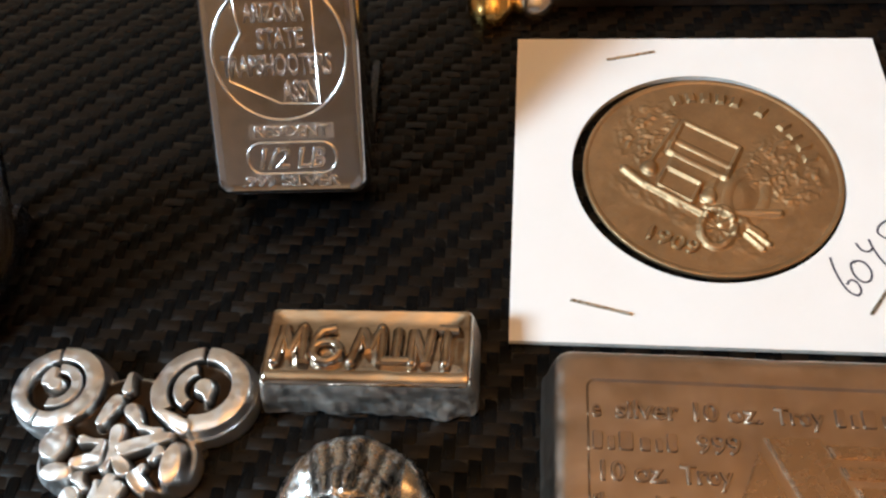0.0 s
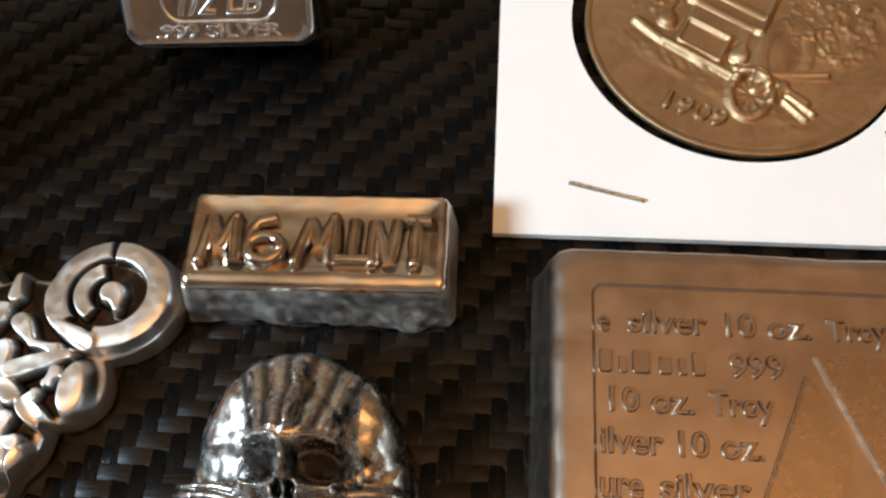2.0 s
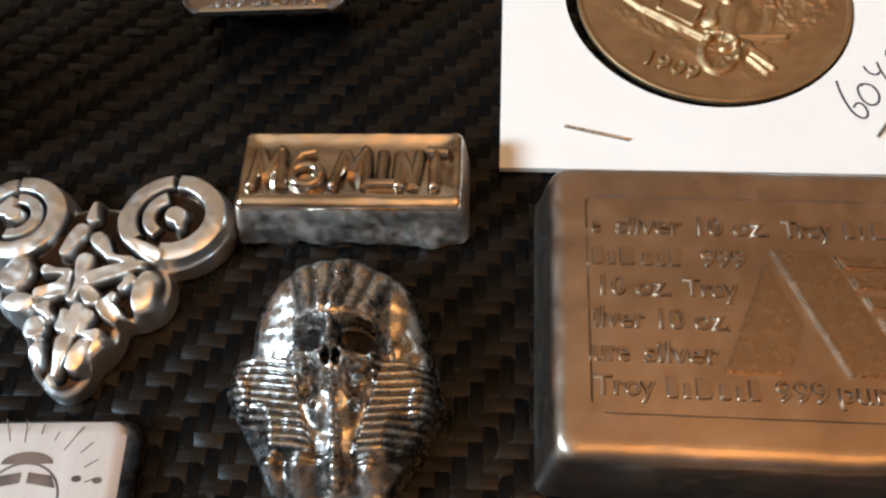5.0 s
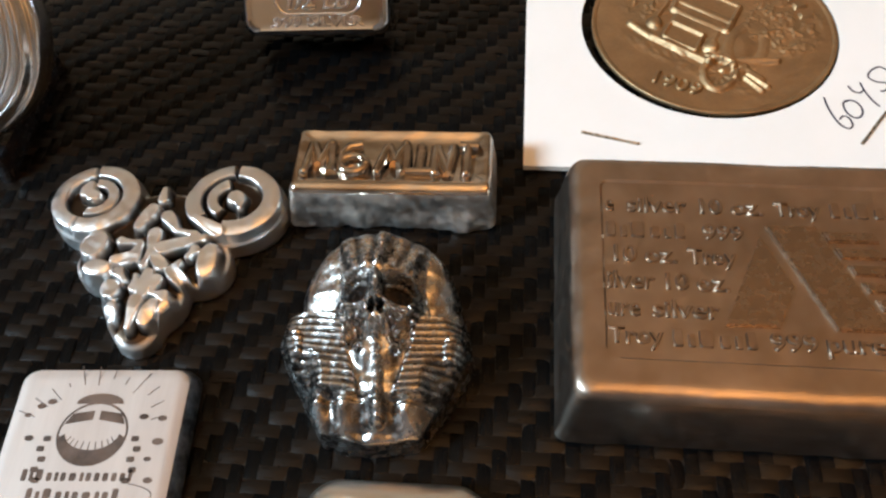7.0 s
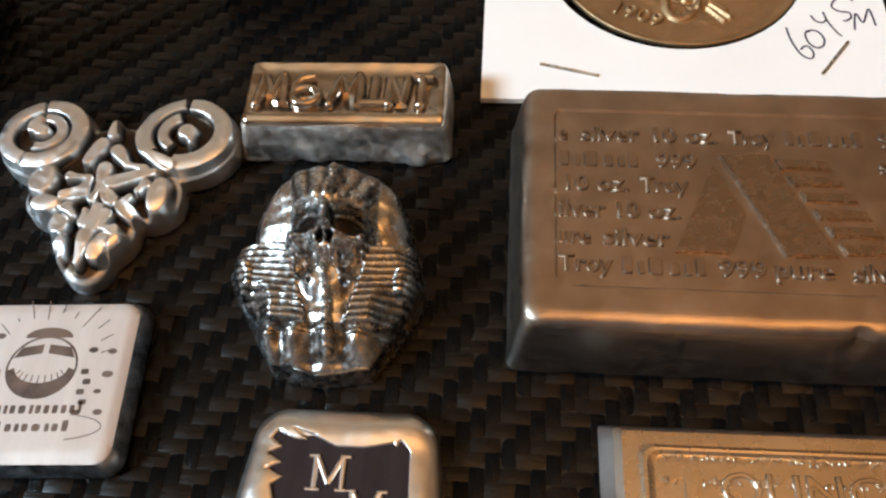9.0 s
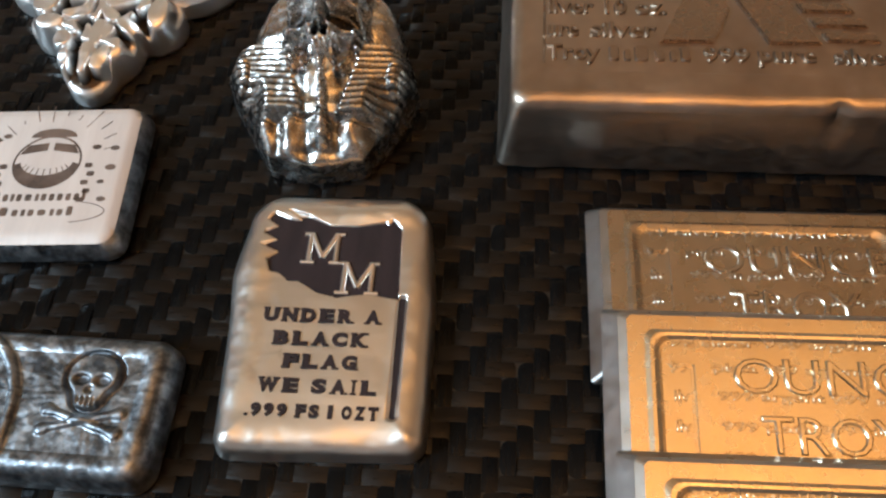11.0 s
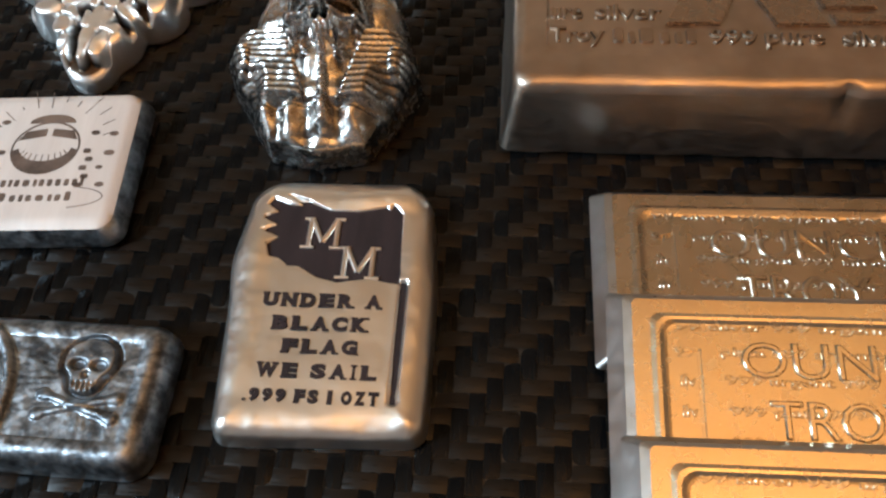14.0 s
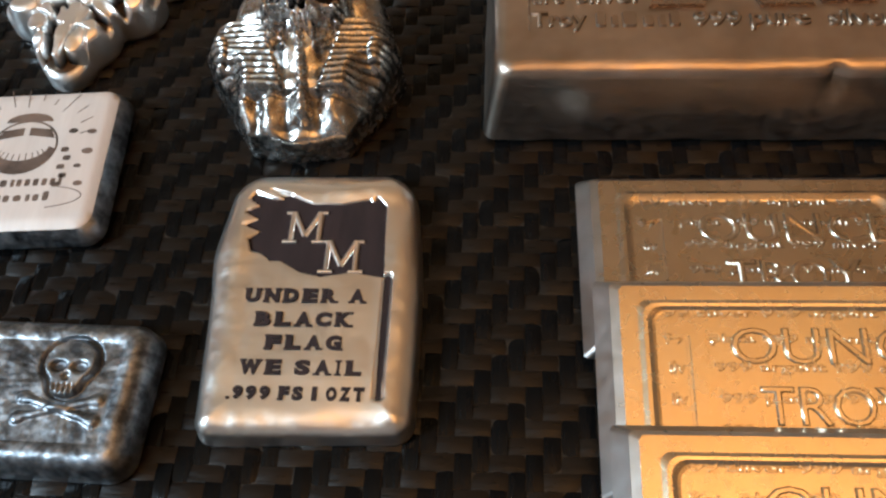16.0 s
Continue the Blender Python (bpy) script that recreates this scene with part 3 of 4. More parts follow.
def ten_ounce_bar():
    root = thing("ten_ounce_bar", "thick brown-toned silver ten ounce bar with embossed wording", "silver bar", 3.70, 2.60, 0, -0.3)
    # local frame: centre of the bar
    hx, hy = 3.25, 1.95
    dent = lambda x, y: 0.07 * math.exp(-((x - 0.70) / 0.07) ** 2) if y < -1.5 else 0.0
    prof = [(0, 0.03, 0.0), (0, 0.0, 0.06), (0, 0.05, 0.35), (0, 0.10, 0.80), (0, 0.13, 0.97), (0, 0.155, 1.045), (0, 0.19, 1.085), (0, 0.235, 1.106), (0, 0.27, 1.112), (0, 0.30, 1.114), (0, 0.52, 1.115)]
    rings = []
    for _, inn, z in prof:
        rings.append(ring(-hx + inn, -hy + inn * 1.25, hx - inn, hy - 0.04 - inn, 0.16 + 0.05 * z, z, 8))
    rings = densified(rings)
    v, f = stacked(rings)
    v = [(x + 0.015 * noise.noise(Vector((x * 2, y * 2, z * 3))), y + 0.018 * noise.noise(Vector((x * 2, y * 2, z * 3 + 9))) + (dent(x, y) if 0.7 < z < 1.09 else 0) + 0.012 * noise.noise(Vector((x * 5, z * 2, 3))), z) for x, y, z in v]
    # flat rim: leave the top open and fit the sunk panel into it
    n = len(rings[0])
    f = f[:-2] + [f[-1]]
    k = (len(rings) - 1) * n
    v += [p for rg in densified([ring(-2.72, -1.30, 2.72, 1.36, 0.10, 1.115, 8), ring(-2.69, -1.27, 2.69, 1.33, 0.09, 1.085, 8)]) for p in rg]
    a, b = len(v) - 2 * n, len(v) - n
    for i in range(n):
        j = (i + 1) % n
        f.append((k + i, k + j, a + j, a + i))
        f.append((a + i, a + j, b + j, b + i))
    f.append(tuple(range(b, b + n)))
    # sides get the darker grey, their dim reflection put into the colour
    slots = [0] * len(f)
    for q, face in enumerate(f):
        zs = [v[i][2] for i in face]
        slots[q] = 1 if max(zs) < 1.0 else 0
    ingot = link_mesh("ingot", v, f, [TONED, DARK_SILVER], root, slots=slots)
    for face, idx in zip(ingot.data.polygons, f):
        if min(v[i][2] for i in idx) > 1.0845 and max(v[i][2] for i in idx) > 1.1135 or len(idx) > 8:
            face.use_smooth = False
    m = 1.085
    h = 0.034
    cx, cy = 3.70, 2.60

    # words and blocks use the copy with shading in its colour
    def word(w, x0, x1, y, hh=0.25, **kw):
        return lettering(w, (x0 - cx, y - cy, x1 - cx, y - cy + hh), m, SHADED_LETTER, root, h, bold=0.016, slope=0.03, **kw)

    def mark(x0, x1, y, hh=0.25, count=6):
        return bars((x0 - cx, y - cy, x1 - cx, y - cy + hh), count, m, SHADED_LETTER, root, h, 0.28)

    word("silver", 1.33, 2.10, 3.45)
    word("10 oz.", 2.27, 3.08, 3.45)
    word("Troy", 3.22, 3.80, 3.385, 0.30)
    mark(3.92, 4.95, 3.45)
    word("999", 5.10, 5.58, 3.45)
    word("e", 1.04, 1.16, 3.45, 0.18)
    mark(1.04, 2.10, 3.04)
    word("999", 2.27, 2.78, 3.04)
    word("10 oz.", 1.13, 1.92, 2.665)
    word("Troy", 2.05, 2.65, 2.60, 0.31)
    word("ilver", 1.04, 1.62, 2.275)
    word("10 oz.", 1.75, 2.52, 2.275)
    word("ure", 1.03, 1.42, 1.885, 0.18)
    word("silver", 1.56, 2.37, 1.885)
    word("Troy", 1.02, 1.67, 1.44, 0.31)
    mark(1.77, 2.80, 1.495)
    word("999", 2.90, 3.45, 1.495)
    word("pure", 3.54, 4.22, 1.435, 0.25)
    word("silver", 4.42, 5.15, 1.495)
    word("10 oz.", 5.35, 6.15, 1.495)
    word("silver", 5.02, 5.75, 3.04)
    mark(5.28, 6.20, 2.665)
    word("pure", 5.50, 6.10, 2.10, 0.25)
    # the emblem: slanted plates and stripes
    def plate(points, name="emblem_plate"):
        part(name, prism([(x - cx, y - cy) for x, y in points], m - 0.01, m + 0.05, 0.018), PLATE, root, "smooth raised plate")
    plate([(2.40, 1.80), (3.04, 1.80), (3.29, 2.38), (2.97, 3.10)])
    plate([(3.06, 3.28), (3.69, 1.80), (4.31, 1.80), (3.68, 3.30)])
    for k in range(6):
        y = 3.22 - 0.245 * k
        xa = 3.82 + 0.115 * k
        plate([(xa, y - 0.15), (xa + 0.62, y - 0.15), (xa + 0.55, y), (xa - 0.06, y)], "emblem_stripe")
    return root


def pharaoh():
    """Cast silver pharaoh with a skull face: one plain casting."""
    ax = -1.80
    corners = [(-2.96, 2.10), (-3.04, 1.50), (-2.62, 0.86), (-2.40, 0.50), (-1.80, 0.40), (-1.22, 0.50), (-0.97, 0.90), (-0.64, 1.54), (-0.80, 2.20)]

    def field(x, y):
        hood = ellipse(x, y, -1.88, 2.24, 1.08, 1.06)
        crown = np.maximum(hood, np.abs(x + 1.98) * 0.42 + (y - 3.40) * 0.907)
        body = np.full_like(x, -9.0)
        for (px, py), (qx, qy) in zip(corners, corners[1:] + corners[:1]):
            dx, dy = qx - px, qy - py
            body = np.maximum(body, ((x - px) * dy - (y - py) * dx) / math.hypot(dx, dy))
        return smooth_union([crown, body - 0.05], 0.10)

    def parts(x, y):
        mid = ax + 0.02 + (1.7 - y) * 0.06
        u = x - mid
        front = step(np.abs(u) - 0.60 + 0.18 * (2.9 - y), 0.06) * step(2.32 + 0.22 * u * u - y, 0.08)
        cloth = step(0.40 - np.abs(u) - 0.30 * np.clip(1.5 - y, 0, 1), 0.06) * step(y - 1.93 - 0.06 * u, 0.05) * step(0.84 + 0.1 * np.abs(u) - y, 0.06)
        stripes = np.cos((y - 0.10 * np.abs(u) + 0.02 * lumps(x, y, 3, 4)) * 2 * math.pi / 0.088)
        pleats = np.cos(np.arctan2(u, y - 1.25) * 46)
        return mid, u, front, cloth, stripes, pleats

    def height(x, y, d):
        mid, u, front, cloth, stripes, pleats = parts(x, y)
        edge = np.sqrt(np.clip(1 - (1 - np.clip(d / 0.36, 0, 1)) ** 2, 0, 1))
        z = 0.36 + 0.46 * edge
        z += 0.24 * np.exp(-(u / 0.72) ** 2) * np.exp(-((y - 2.15) / 0.75) ** 2)
        z -= 0.26 * np.clip((0.98 - y) / 0.5, 0, 1) * edge
        # the hood's front stands proud of its smooth sides; pleats run up over it
        z += 0.06 * front + 0.022 * front * pleats * edge
        z += 0.05 * ridge(np.abs(y - (2.31 - 0.20 * u * u)), 0.055) * step(np.abs(u) - 0.56, 0.08)
        # the smooth sides of the hood lean towards the foot
        side = step(0.50 - np.abs(u), 0.16) * step(1.90 - y, 0.06)
        z -= 0.42 * np.clip((2.95 - y) / 1.0, 0, 1) * side
        # striped lappets, and a dent at each shoulder under them
        z += (0.05 + 0.012 * stripes) * cloth * edge
        for sx, cx in ((-1, -2.66), (1, -0.98)):
            z -= 0.15 * step(ellipse(x, y, cx, 1.02, 0.16, 0.24), 0.2)
            z += 0.08 * ridge(np.hypot((x - cx - sx * 0.17) / 0.9, (y - 1.42) / 1.5), 0.16)
        # skull: forehead, cheekbones, jaw
        face = ellipse(x, y, mid, 2.14, 0.56, 0.62)
        z += 0.36 * np.clip(-face / 0.56, 0, 1) ** 0.6
        z += 0.14 * step(ellipse(x, y, mid, 1.48, 0.27, 0.30), 0.25)
        for sx in (-1, 1):
            ex = mid + sx * 0.27
            eye = ellipse(x, y, ex, 2.05, 0.245, 0.175)
            z -= 0.22 * step(eye, 0.12)
            z += 0.06 * ridge(np.abs(eye - 0.03), 0.05)
            z -= 0.17 * step(ellipse(x, y, mid + sx * 0.27, 1.62, 0.13, 0.18), 0.14)
            bone, _ = segment(x, y, mid + sx * 0.46, 1.84, mid + sx * 0.16, 1.78)
            z += 0.07 * ridge(bone, 0.075)
            jawbone, _ = segment(x, y, mid + sx * 0.44, 1.78, mid + sx * 0.22, 1.36)
            z += 0.08 * ridge(jawbone, 0.06)
            z -= 0.14 * step(ellipse(x, y, mid + sx * 0.055, 1.80, 0.04, 0.075), 0.05)
        nose, t = segment(x, y, mid, 2.12, mid, 1.90)
        z += 0.12 * ridge(nose, 0.09)
        z += 0.03 * np.cos(u * 2 * math.pi / 0.075) * step(box_field(x, y, mid, 1.58, 0.19, 0.08), 0.06)
        # plaited beard down to the foot
        beard, t = segment(x, y, mid, 1.46, -1.70, 0.62)
        z = np.maximum(z, (1.22 - 0.50 * t) * ridge(beard, 0.12 + 0.05 * t) * (1 + 0.04 * np.abs(np.cos(t * 24))))
        # serpent at the brow
        z += 0.13 * ridge(np.hypot(u / 0.7, (y - 2.62) / 2.6), 0.11)
        z += 0.14 * ridge(np.hypot(u, (y - 2.96) / 1.4), 0.10)
        # blocks of the breast at the foot
        z += 0.05 * np.cos(u * 2 * math.pi / 0.38) * step(y - 0.84, 0.10) * edge
        z -= 0.05 * ridge(np.abs(y - 0.83), 0.05) * edge
        z += 0.05 * lumps(x, y, 5.5, 7.0) * step(y - 0.84, 0.10) * edge
        z += 0.05 * lumps(x, y, 3.2, 2.0) * edge * (1 - 0.7 * cloth) + 0.014 * lumps(x, y, 8.0, 5.0) * edge
        return z

    # dark oxide, with the shade of sockets and hollows painted in
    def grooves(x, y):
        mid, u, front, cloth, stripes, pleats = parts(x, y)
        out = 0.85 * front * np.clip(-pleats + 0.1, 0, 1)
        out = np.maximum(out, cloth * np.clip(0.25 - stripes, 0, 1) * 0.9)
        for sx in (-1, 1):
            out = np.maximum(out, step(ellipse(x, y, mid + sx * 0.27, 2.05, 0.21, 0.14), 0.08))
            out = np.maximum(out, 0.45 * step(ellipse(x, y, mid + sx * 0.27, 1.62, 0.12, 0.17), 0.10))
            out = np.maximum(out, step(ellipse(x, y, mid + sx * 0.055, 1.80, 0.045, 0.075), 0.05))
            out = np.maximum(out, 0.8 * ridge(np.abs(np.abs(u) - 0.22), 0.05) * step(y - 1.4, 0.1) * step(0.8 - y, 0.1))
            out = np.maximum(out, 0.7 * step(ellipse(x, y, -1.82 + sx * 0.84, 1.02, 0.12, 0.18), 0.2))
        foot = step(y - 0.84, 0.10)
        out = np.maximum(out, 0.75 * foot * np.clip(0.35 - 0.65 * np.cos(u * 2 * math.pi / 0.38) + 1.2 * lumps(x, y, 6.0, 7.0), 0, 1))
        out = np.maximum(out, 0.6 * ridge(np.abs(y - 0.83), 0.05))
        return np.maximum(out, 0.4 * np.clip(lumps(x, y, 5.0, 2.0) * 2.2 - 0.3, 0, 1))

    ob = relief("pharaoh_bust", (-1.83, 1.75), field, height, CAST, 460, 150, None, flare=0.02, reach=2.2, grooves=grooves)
    return tagged(ob, "shiny cast silver pharaoh bust with a skull face, lying flat", "cast figure")


def ram():
    """Cast silver ram's head: two curled horns and a knotted face."""
    la, ra = (-6.26, 3.84), (-4.20, 3.90)

    def field(x, y):
        return smooth_union([
            ellipse(x, y, *la, 0.70, 0.66), ellipse(x, y, *ra, 0.74, 0.68), ellipse(x, y, -5.20, 3.40, 0.80, 0.72),
            ellipse(x, y, -5.87, 2.87, 0.42, 0.42), ellipse(x, y, -4.52, 2.90, 0.44, 0.44), ellipse(x, y, -5.18, 2.35, 0.58, 0.55),
            ellipse(x, y, -5.16, 1.86, 0.32, 0.33)], 0.09)

    # horn bands: centre, radii, first and last angle, width
    bands = [
        (la, 0.53, 0.49, 103, 250, 0.112), (la, 0.54, 0.50, 97, -104, 0.122), (la, 0.28, 0.26, -100, 95, 0.076),
        (ra, 0.58, 0.53, 98, 222, 0.116), (ra, 0.56, 0.51, 90, -98, 0.128), (ra, 0.30, 0.28, 110, 240, 0.082),
    ]
    # face cords: start, end
    cords = [
        (-6.36, 4.04, -6.40, 3.90), (-4.10, 3.86, -4.06, 3.72), (-5.26, 4.22, -5.21, 3.82), (-5.45, 3.33, -5.31, 3.64), (-5.05, 3.51, -4.86, 3.28), (-4.86, 3.28, -4.60, 3.22), (-4.65, 3.50, -4.30, 3.32),
        (-5.16, 3.21, -5.15, 2.91), (-5.15, 2.91, -5.20, 2.70), (-5.13, 2.91, -4.95, 2.71), (-5.01, 2.98, -4.45, 3.18), (-5.61, 3.07, -5.34, 3.05),
        (-5.33, 3.02, -5.37, 2.82), (-5.37, 2.81, -5.63, 2.76), (-4.53, 2.96, -4.60, 2.85), (-4.69, 2.75, -4.77, 2.62), (-4.77, 2.60, -4.56, 2.44),
        (-5.52, 2.57, -5.39, 2.44), (-5.24, 2.51, -5.21, 2.34), (-5.08, 2.56, -5.09, 2.26), (-4.95, 2.46, -4.96, 2.28), (-4.96, 2.26, -4.80, 2.23),
        (-4.91, 2.11, -4.97, 1.86), (-5.14, 2.14, -5.16, 1.74),
    ]
    lobes = [(-6.27, 3.85, 0.13, 0.12), (-4.15, 3.90, 0.15, 0.14), (-6.00, 3.02, 0.22, 0.26), (-5.84, 2.62, 0.24, 0.15), (-4.32, 2.80, 0.16, 0.33), (-5.56, 2.30, 0.16, 0.17), (-5.46, 1.95, 0.11, 0.22), (-4.74, 2.02, 0.10, 0.24)]

    def raised(x, y):
        out = np.zeros_like(x)
        for (cx, cy), rx, ry, a0, a1, w in bands:
            lo, hi = radians(min(a0, a1)), radians(max(a0, a1))
            a = np.arctan2((y - cy) / ry, (x - cx) / rx)
            a = lo + (a - lo) % (2 * math.pi)
            q = np.abs(np.hypot((x - cx) / rx, (y - cy) / ry) - 1) * (rx + ry) / 2
            over = np.where(a > hi, np.minimum(a - hi, lo + 2 * math.pi - a), 0) * (rx + ry) / 2
            out = np.maximum(out, step(np.maximum(q - w, over - 0.01), 0.055))
        for k, (ax, ay, bx, by) in enumerate(cords):
            q, t = segment(x, y, ax, ay, bx, by)
            out = np.maximum(out, step(q - 0.086 - 0.03 * np.sin(2.5 * t + 2.0 * k), 0.06))
        for cx, cy, rx, ry in lobes:
            out = np.maximum(out, step(ellipse(x, y, cx, cy, rx, ry), 0.08))
        return out

    def height(x, y, d):
        edge = np.sqrt(np.clip(1 - (1 - np.clip(d / 0.20, 0, 1)) ** 2, 0, 1))
        z = 0.26 + 0.12 * edge + 0.20 * raised(x, y)
        z -= 0.12 * np.clip((2.0 - y) / 0.6, 0, 1)
        z += 0.03 * lumps(x, y, 1.6, 6.0) + 0.007 * lumps(x, y, 7.0, 1.0)
        return z

    # oxide and painted shade on the sunk ground between the cords
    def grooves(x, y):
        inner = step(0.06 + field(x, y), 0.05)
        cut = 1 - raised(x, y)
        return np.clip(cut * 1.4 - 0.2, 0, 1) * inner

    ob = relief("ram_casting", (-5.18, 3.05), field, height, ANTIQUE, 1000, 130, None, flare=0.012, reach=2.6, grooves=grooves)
    return tagged(ob, "polished cast silver ram's head with curled horns", "cast figure")


def poured_bar():
    """Small poured bar with blobby raised letters."""
    root = thing("small_poured_bar", "shiny poured silver bar with melted raised marks", "silver bar", -1.92, 4.50, 0, 1.0)
    hx, hy = 1.52, 0.60
    rings = []
    # inset of the ends, inset of the front, height, corner radius; the top sinks a little inside its rim
    for inn, front, z, r in ((0.04, -0.04, 0.0, 0.10), (0.0, -0.10, 0.08, 0.12), (0.01, -0.09, 0.18, 0.13), (0.02, -0.06, 0.30, 0.13), (0.04, -0.03, 0.44, 0.13), (0.06, 0.0, 0.58, 0.12), (0.08, 0.03, 0.68, 0.10),
                             (0.10, 0.07, 0.735, 0.09), (0.13, 0.13, 0.765, 0.08), (0.16, 0.18, 0.775, 0.07), (0.20, 0.23, 0.766, 0.06), (0.26, 0.29, 0.742, 0.06), (0.34, 0.38, 0.722, 0.05), (0.46, 0.48, 0.712, 0.05)):
        rings.append(ring(-hx + inn, -hy + front, hx - inn, hy + 0.05 - inn * 0.75, r, z, 6))
    # sides drawn out into many points, so that the front can sag
    dense = densified(rings, 48)
    v, f = stacked(dense)
    w = []
    for x, y, z in v:
        if z < 0.5 and y < 0:
            y -= min(1.0, -y / 0.35) * (0.5 - z) * (0.12 * math.exp(-((x - 1.05) / 0.3) ** 2) + 0.05 * math.exp(-((x + 1.1) / 0.4) ** 2)) * 1.4
            y += 0.07 * noise.noise(Vector((x * 2.5, z * 4.0, 1.0))) + 0.03 * noise.noise(Vector((x * 8.0, z * 9.0, 4.0)))
        w.append((x + 0.01 * noise.noise(Vector((x * 4, y * 4, z * 4))), y, z + (0.012 * noise.noise(Vector((x * 4, y * 5, 3))) if z > 0.6 else 0)))
    slots = [1 if max(v[i][2] for i in face) < 0.7 and len(face) == 4 else 0 for face in f]
    link_mesh("ingot", w, f, [POURED, POURED_SIDE], root, slots=slots)
    # raised, half-melted strokes
    y0, y1 = -0.27, 0.25
    marks = [
        [(-1.24, y0), (-1.16, y1)], [(-1.16, y1), (-1.04, y0 + 0.15)], [(-1.04, y0 + 0.15), (-0.90, y1)], [(-0.90, y1), (-0.86, y0)],
        arc(-0.55, -0.12, 0.18, 0.15, 0, 360, 14), [(-0.73, -0.14), (-0.72, 0.06), (-0.62, 0.20), (-0.44, 0.24)],
        [(-0.20, y0), (-0.06, y1 - 0.03)], [(-0.06, y1 - 0.03), (0.06, y0 + 0.18)], [(0.06, y0 + 0.18), (0.20, y1)], [(0.20, y1), (0.22, y0)],
        [(0.42, y1 - 0.02), (0.42, y0 + 0.04)], [(0.22, y0 + 0.03), (0.62, y0 + 0.03)],
        [(0.62, y0), (0.64, y1 - 0.04)], [(0.64, y1 - 0.04), (0.82, y0)], [(0.82, y0), (0.90, y1 - 0.02)],
        [(1.08, y0), (1.10, y1)], [(0.98, y1), (1.26, y1 - 0.02)],
    ]
    for k, line in enumerate(marks):
        if len(line) == 2:
            (ax, ay), (bx, by) = line
            line = [(ax + (bx - ax) * t, ay + (by - ay) * t) for t in (0, 0.25, 0.5, 0.75, 1)]
        line = [(x + 0.02 * noise.noise(Vector((x * 6, y * 6, k))), y) for x, y in line]
        link_mesh("raised_mark", *stroke(line, 0.18, 0.15, 0.715, cross=10), POURED, root)
        ends = [line[0]] if k in (0, 3, 4, 6, 9, 12, 15) else []
        for ex, ey in ends:
            bm = bmesh.new()
            bmesh.ops.create_uvsphere(bm, u_segments=14, v_segments=8, radius=0.075)
            for p in bm.verts:
                p.co = Vector((ex + p.co.x, ey + p.co.y, 0.79 + p.co.z * 1.1))
            part("raised_drop", bm, POURED, root, smooth=True)
    return root


def flag_bar():
    """Hand-poured ounce with a stamped dark flag and motto."""
    root = thing("flag_bar", "hand-poured silver bar stamped with a dark flag and motto", "silver bar", -1.40, -1.58)
    ox, oy = -1.40, -1.58

    def field(x, y):
        X, Y = x + ox, y + oy
        left = -2.54 + 0.10 * np.clip((-1.4 - Y) / 1.7, 0, 1) - 0.05 * np.exp(-((Y + 1.1) / 0.35) ** 2) + 0.10 * np.clip((Y + 1.0) / 1.0, 0, 1) ** 2
        right = -0.22 - 0.16 * np.clip((Y + 1.6) / 1.6, 0, 1) ** 1.5
        mid, half = (left + right) / 2, (right - left) / 2
        r = 0.20 + 0.16 * (Y > -1.5)
        top, bot = -0.01, -3.17 + 0.03 * (X + 1.3)
        return box_field(X, Y, mid, (top + bot) / 2, half + 0.015, (top - bot) / 2 + 0.02, r)

    flag = [(-2.20, -0.30), (-1.98, -0.40), (-1.86, -0.40), (-2.02, -0.27), (-1.78, -0.34), (-1.50, -0.47), (-1.16, -0.47), (-0.84, -0.40), (-0.80, -0.44), (-0.76, -0.36),
            (-0.64, -0.48), (-0.62, -1.00), (-0.60, -1.42), (-0.95, -1.36), (-1.30, -1.42), (-1.55, -1.36), (-1.78, -1.22), (-1.90, -1.22), (-2.02, -1.12), (-2.14, -1.10), (-2.20, -0.94),
            (-2.06, -0.84), (-2.30, -0.76), (-2.10, -0.68), (-2.30, -0.58), (-2.12, -0.50), (-2.26, -0.40)]

    def inside(X, Y):
        out = np.zeros(X.shape, bool)
        for (ax, ay), (bx, by) in zip(flag, flag[1:] + flag[:1]):
            if ay != by:
                hit = ((ay > Y) != (by > Y)) & (X < (bx - ax) * (Y - ay) / (by - ay) + ax)
                out ^= hit
        return out

    def height(x, y, d):
        X, Y = x + ox, y + oy
        edge = np.sqrt(np.clip(1 - (1 - np.clip(d / 0.40, 0, 1)) ** 2, 0, 1))
        z = 0.13 + 0.255 * edge
        panel = box_field(X, Y, -1.37, -1.68, 0.86, 1.30, 0.20)
        z -= 0.050 * step(panel, 0.40)
        z -= 0.05 * step(box_field(X, Y, -0.555, -2.10, 0.045, 0.72, 0.03), 0.05)
        z -= 0.045 * inside(X, Y)
        z += (0.040 * lumps(x, y, 1.6, 3.0) + 0.008 * lumps(x, y, 6.0, 3.0)) * edge * (1 - 0.6 * step(panel, 0.2))
        return z

    relief("ingot", (0.0, 0.0), field, height, SATIN, 420, 150, root, flare=0.015, reach=2.6)
    z = 0.335
    part("flag", prism([(x - ox, y - oy) for x, y in flag], z - 0.05, z - 0.012), BLACKENED, root, "sunk purple-black flag with ragged edge")
    part("flagpole", prism(rect(-0.60 - ox, -2.80 - oy, -0.52 - ox, -1.36 - oy, 0.02, 2), z - 0.055, z - 0.028), BLACKENED, root, "sunk dark flagpole")
    # two emblem signs: posts and a notch between, with feet
    for mx, my in ((-1.545, -0.78), (-1.095, -1.16)):
        signs = []
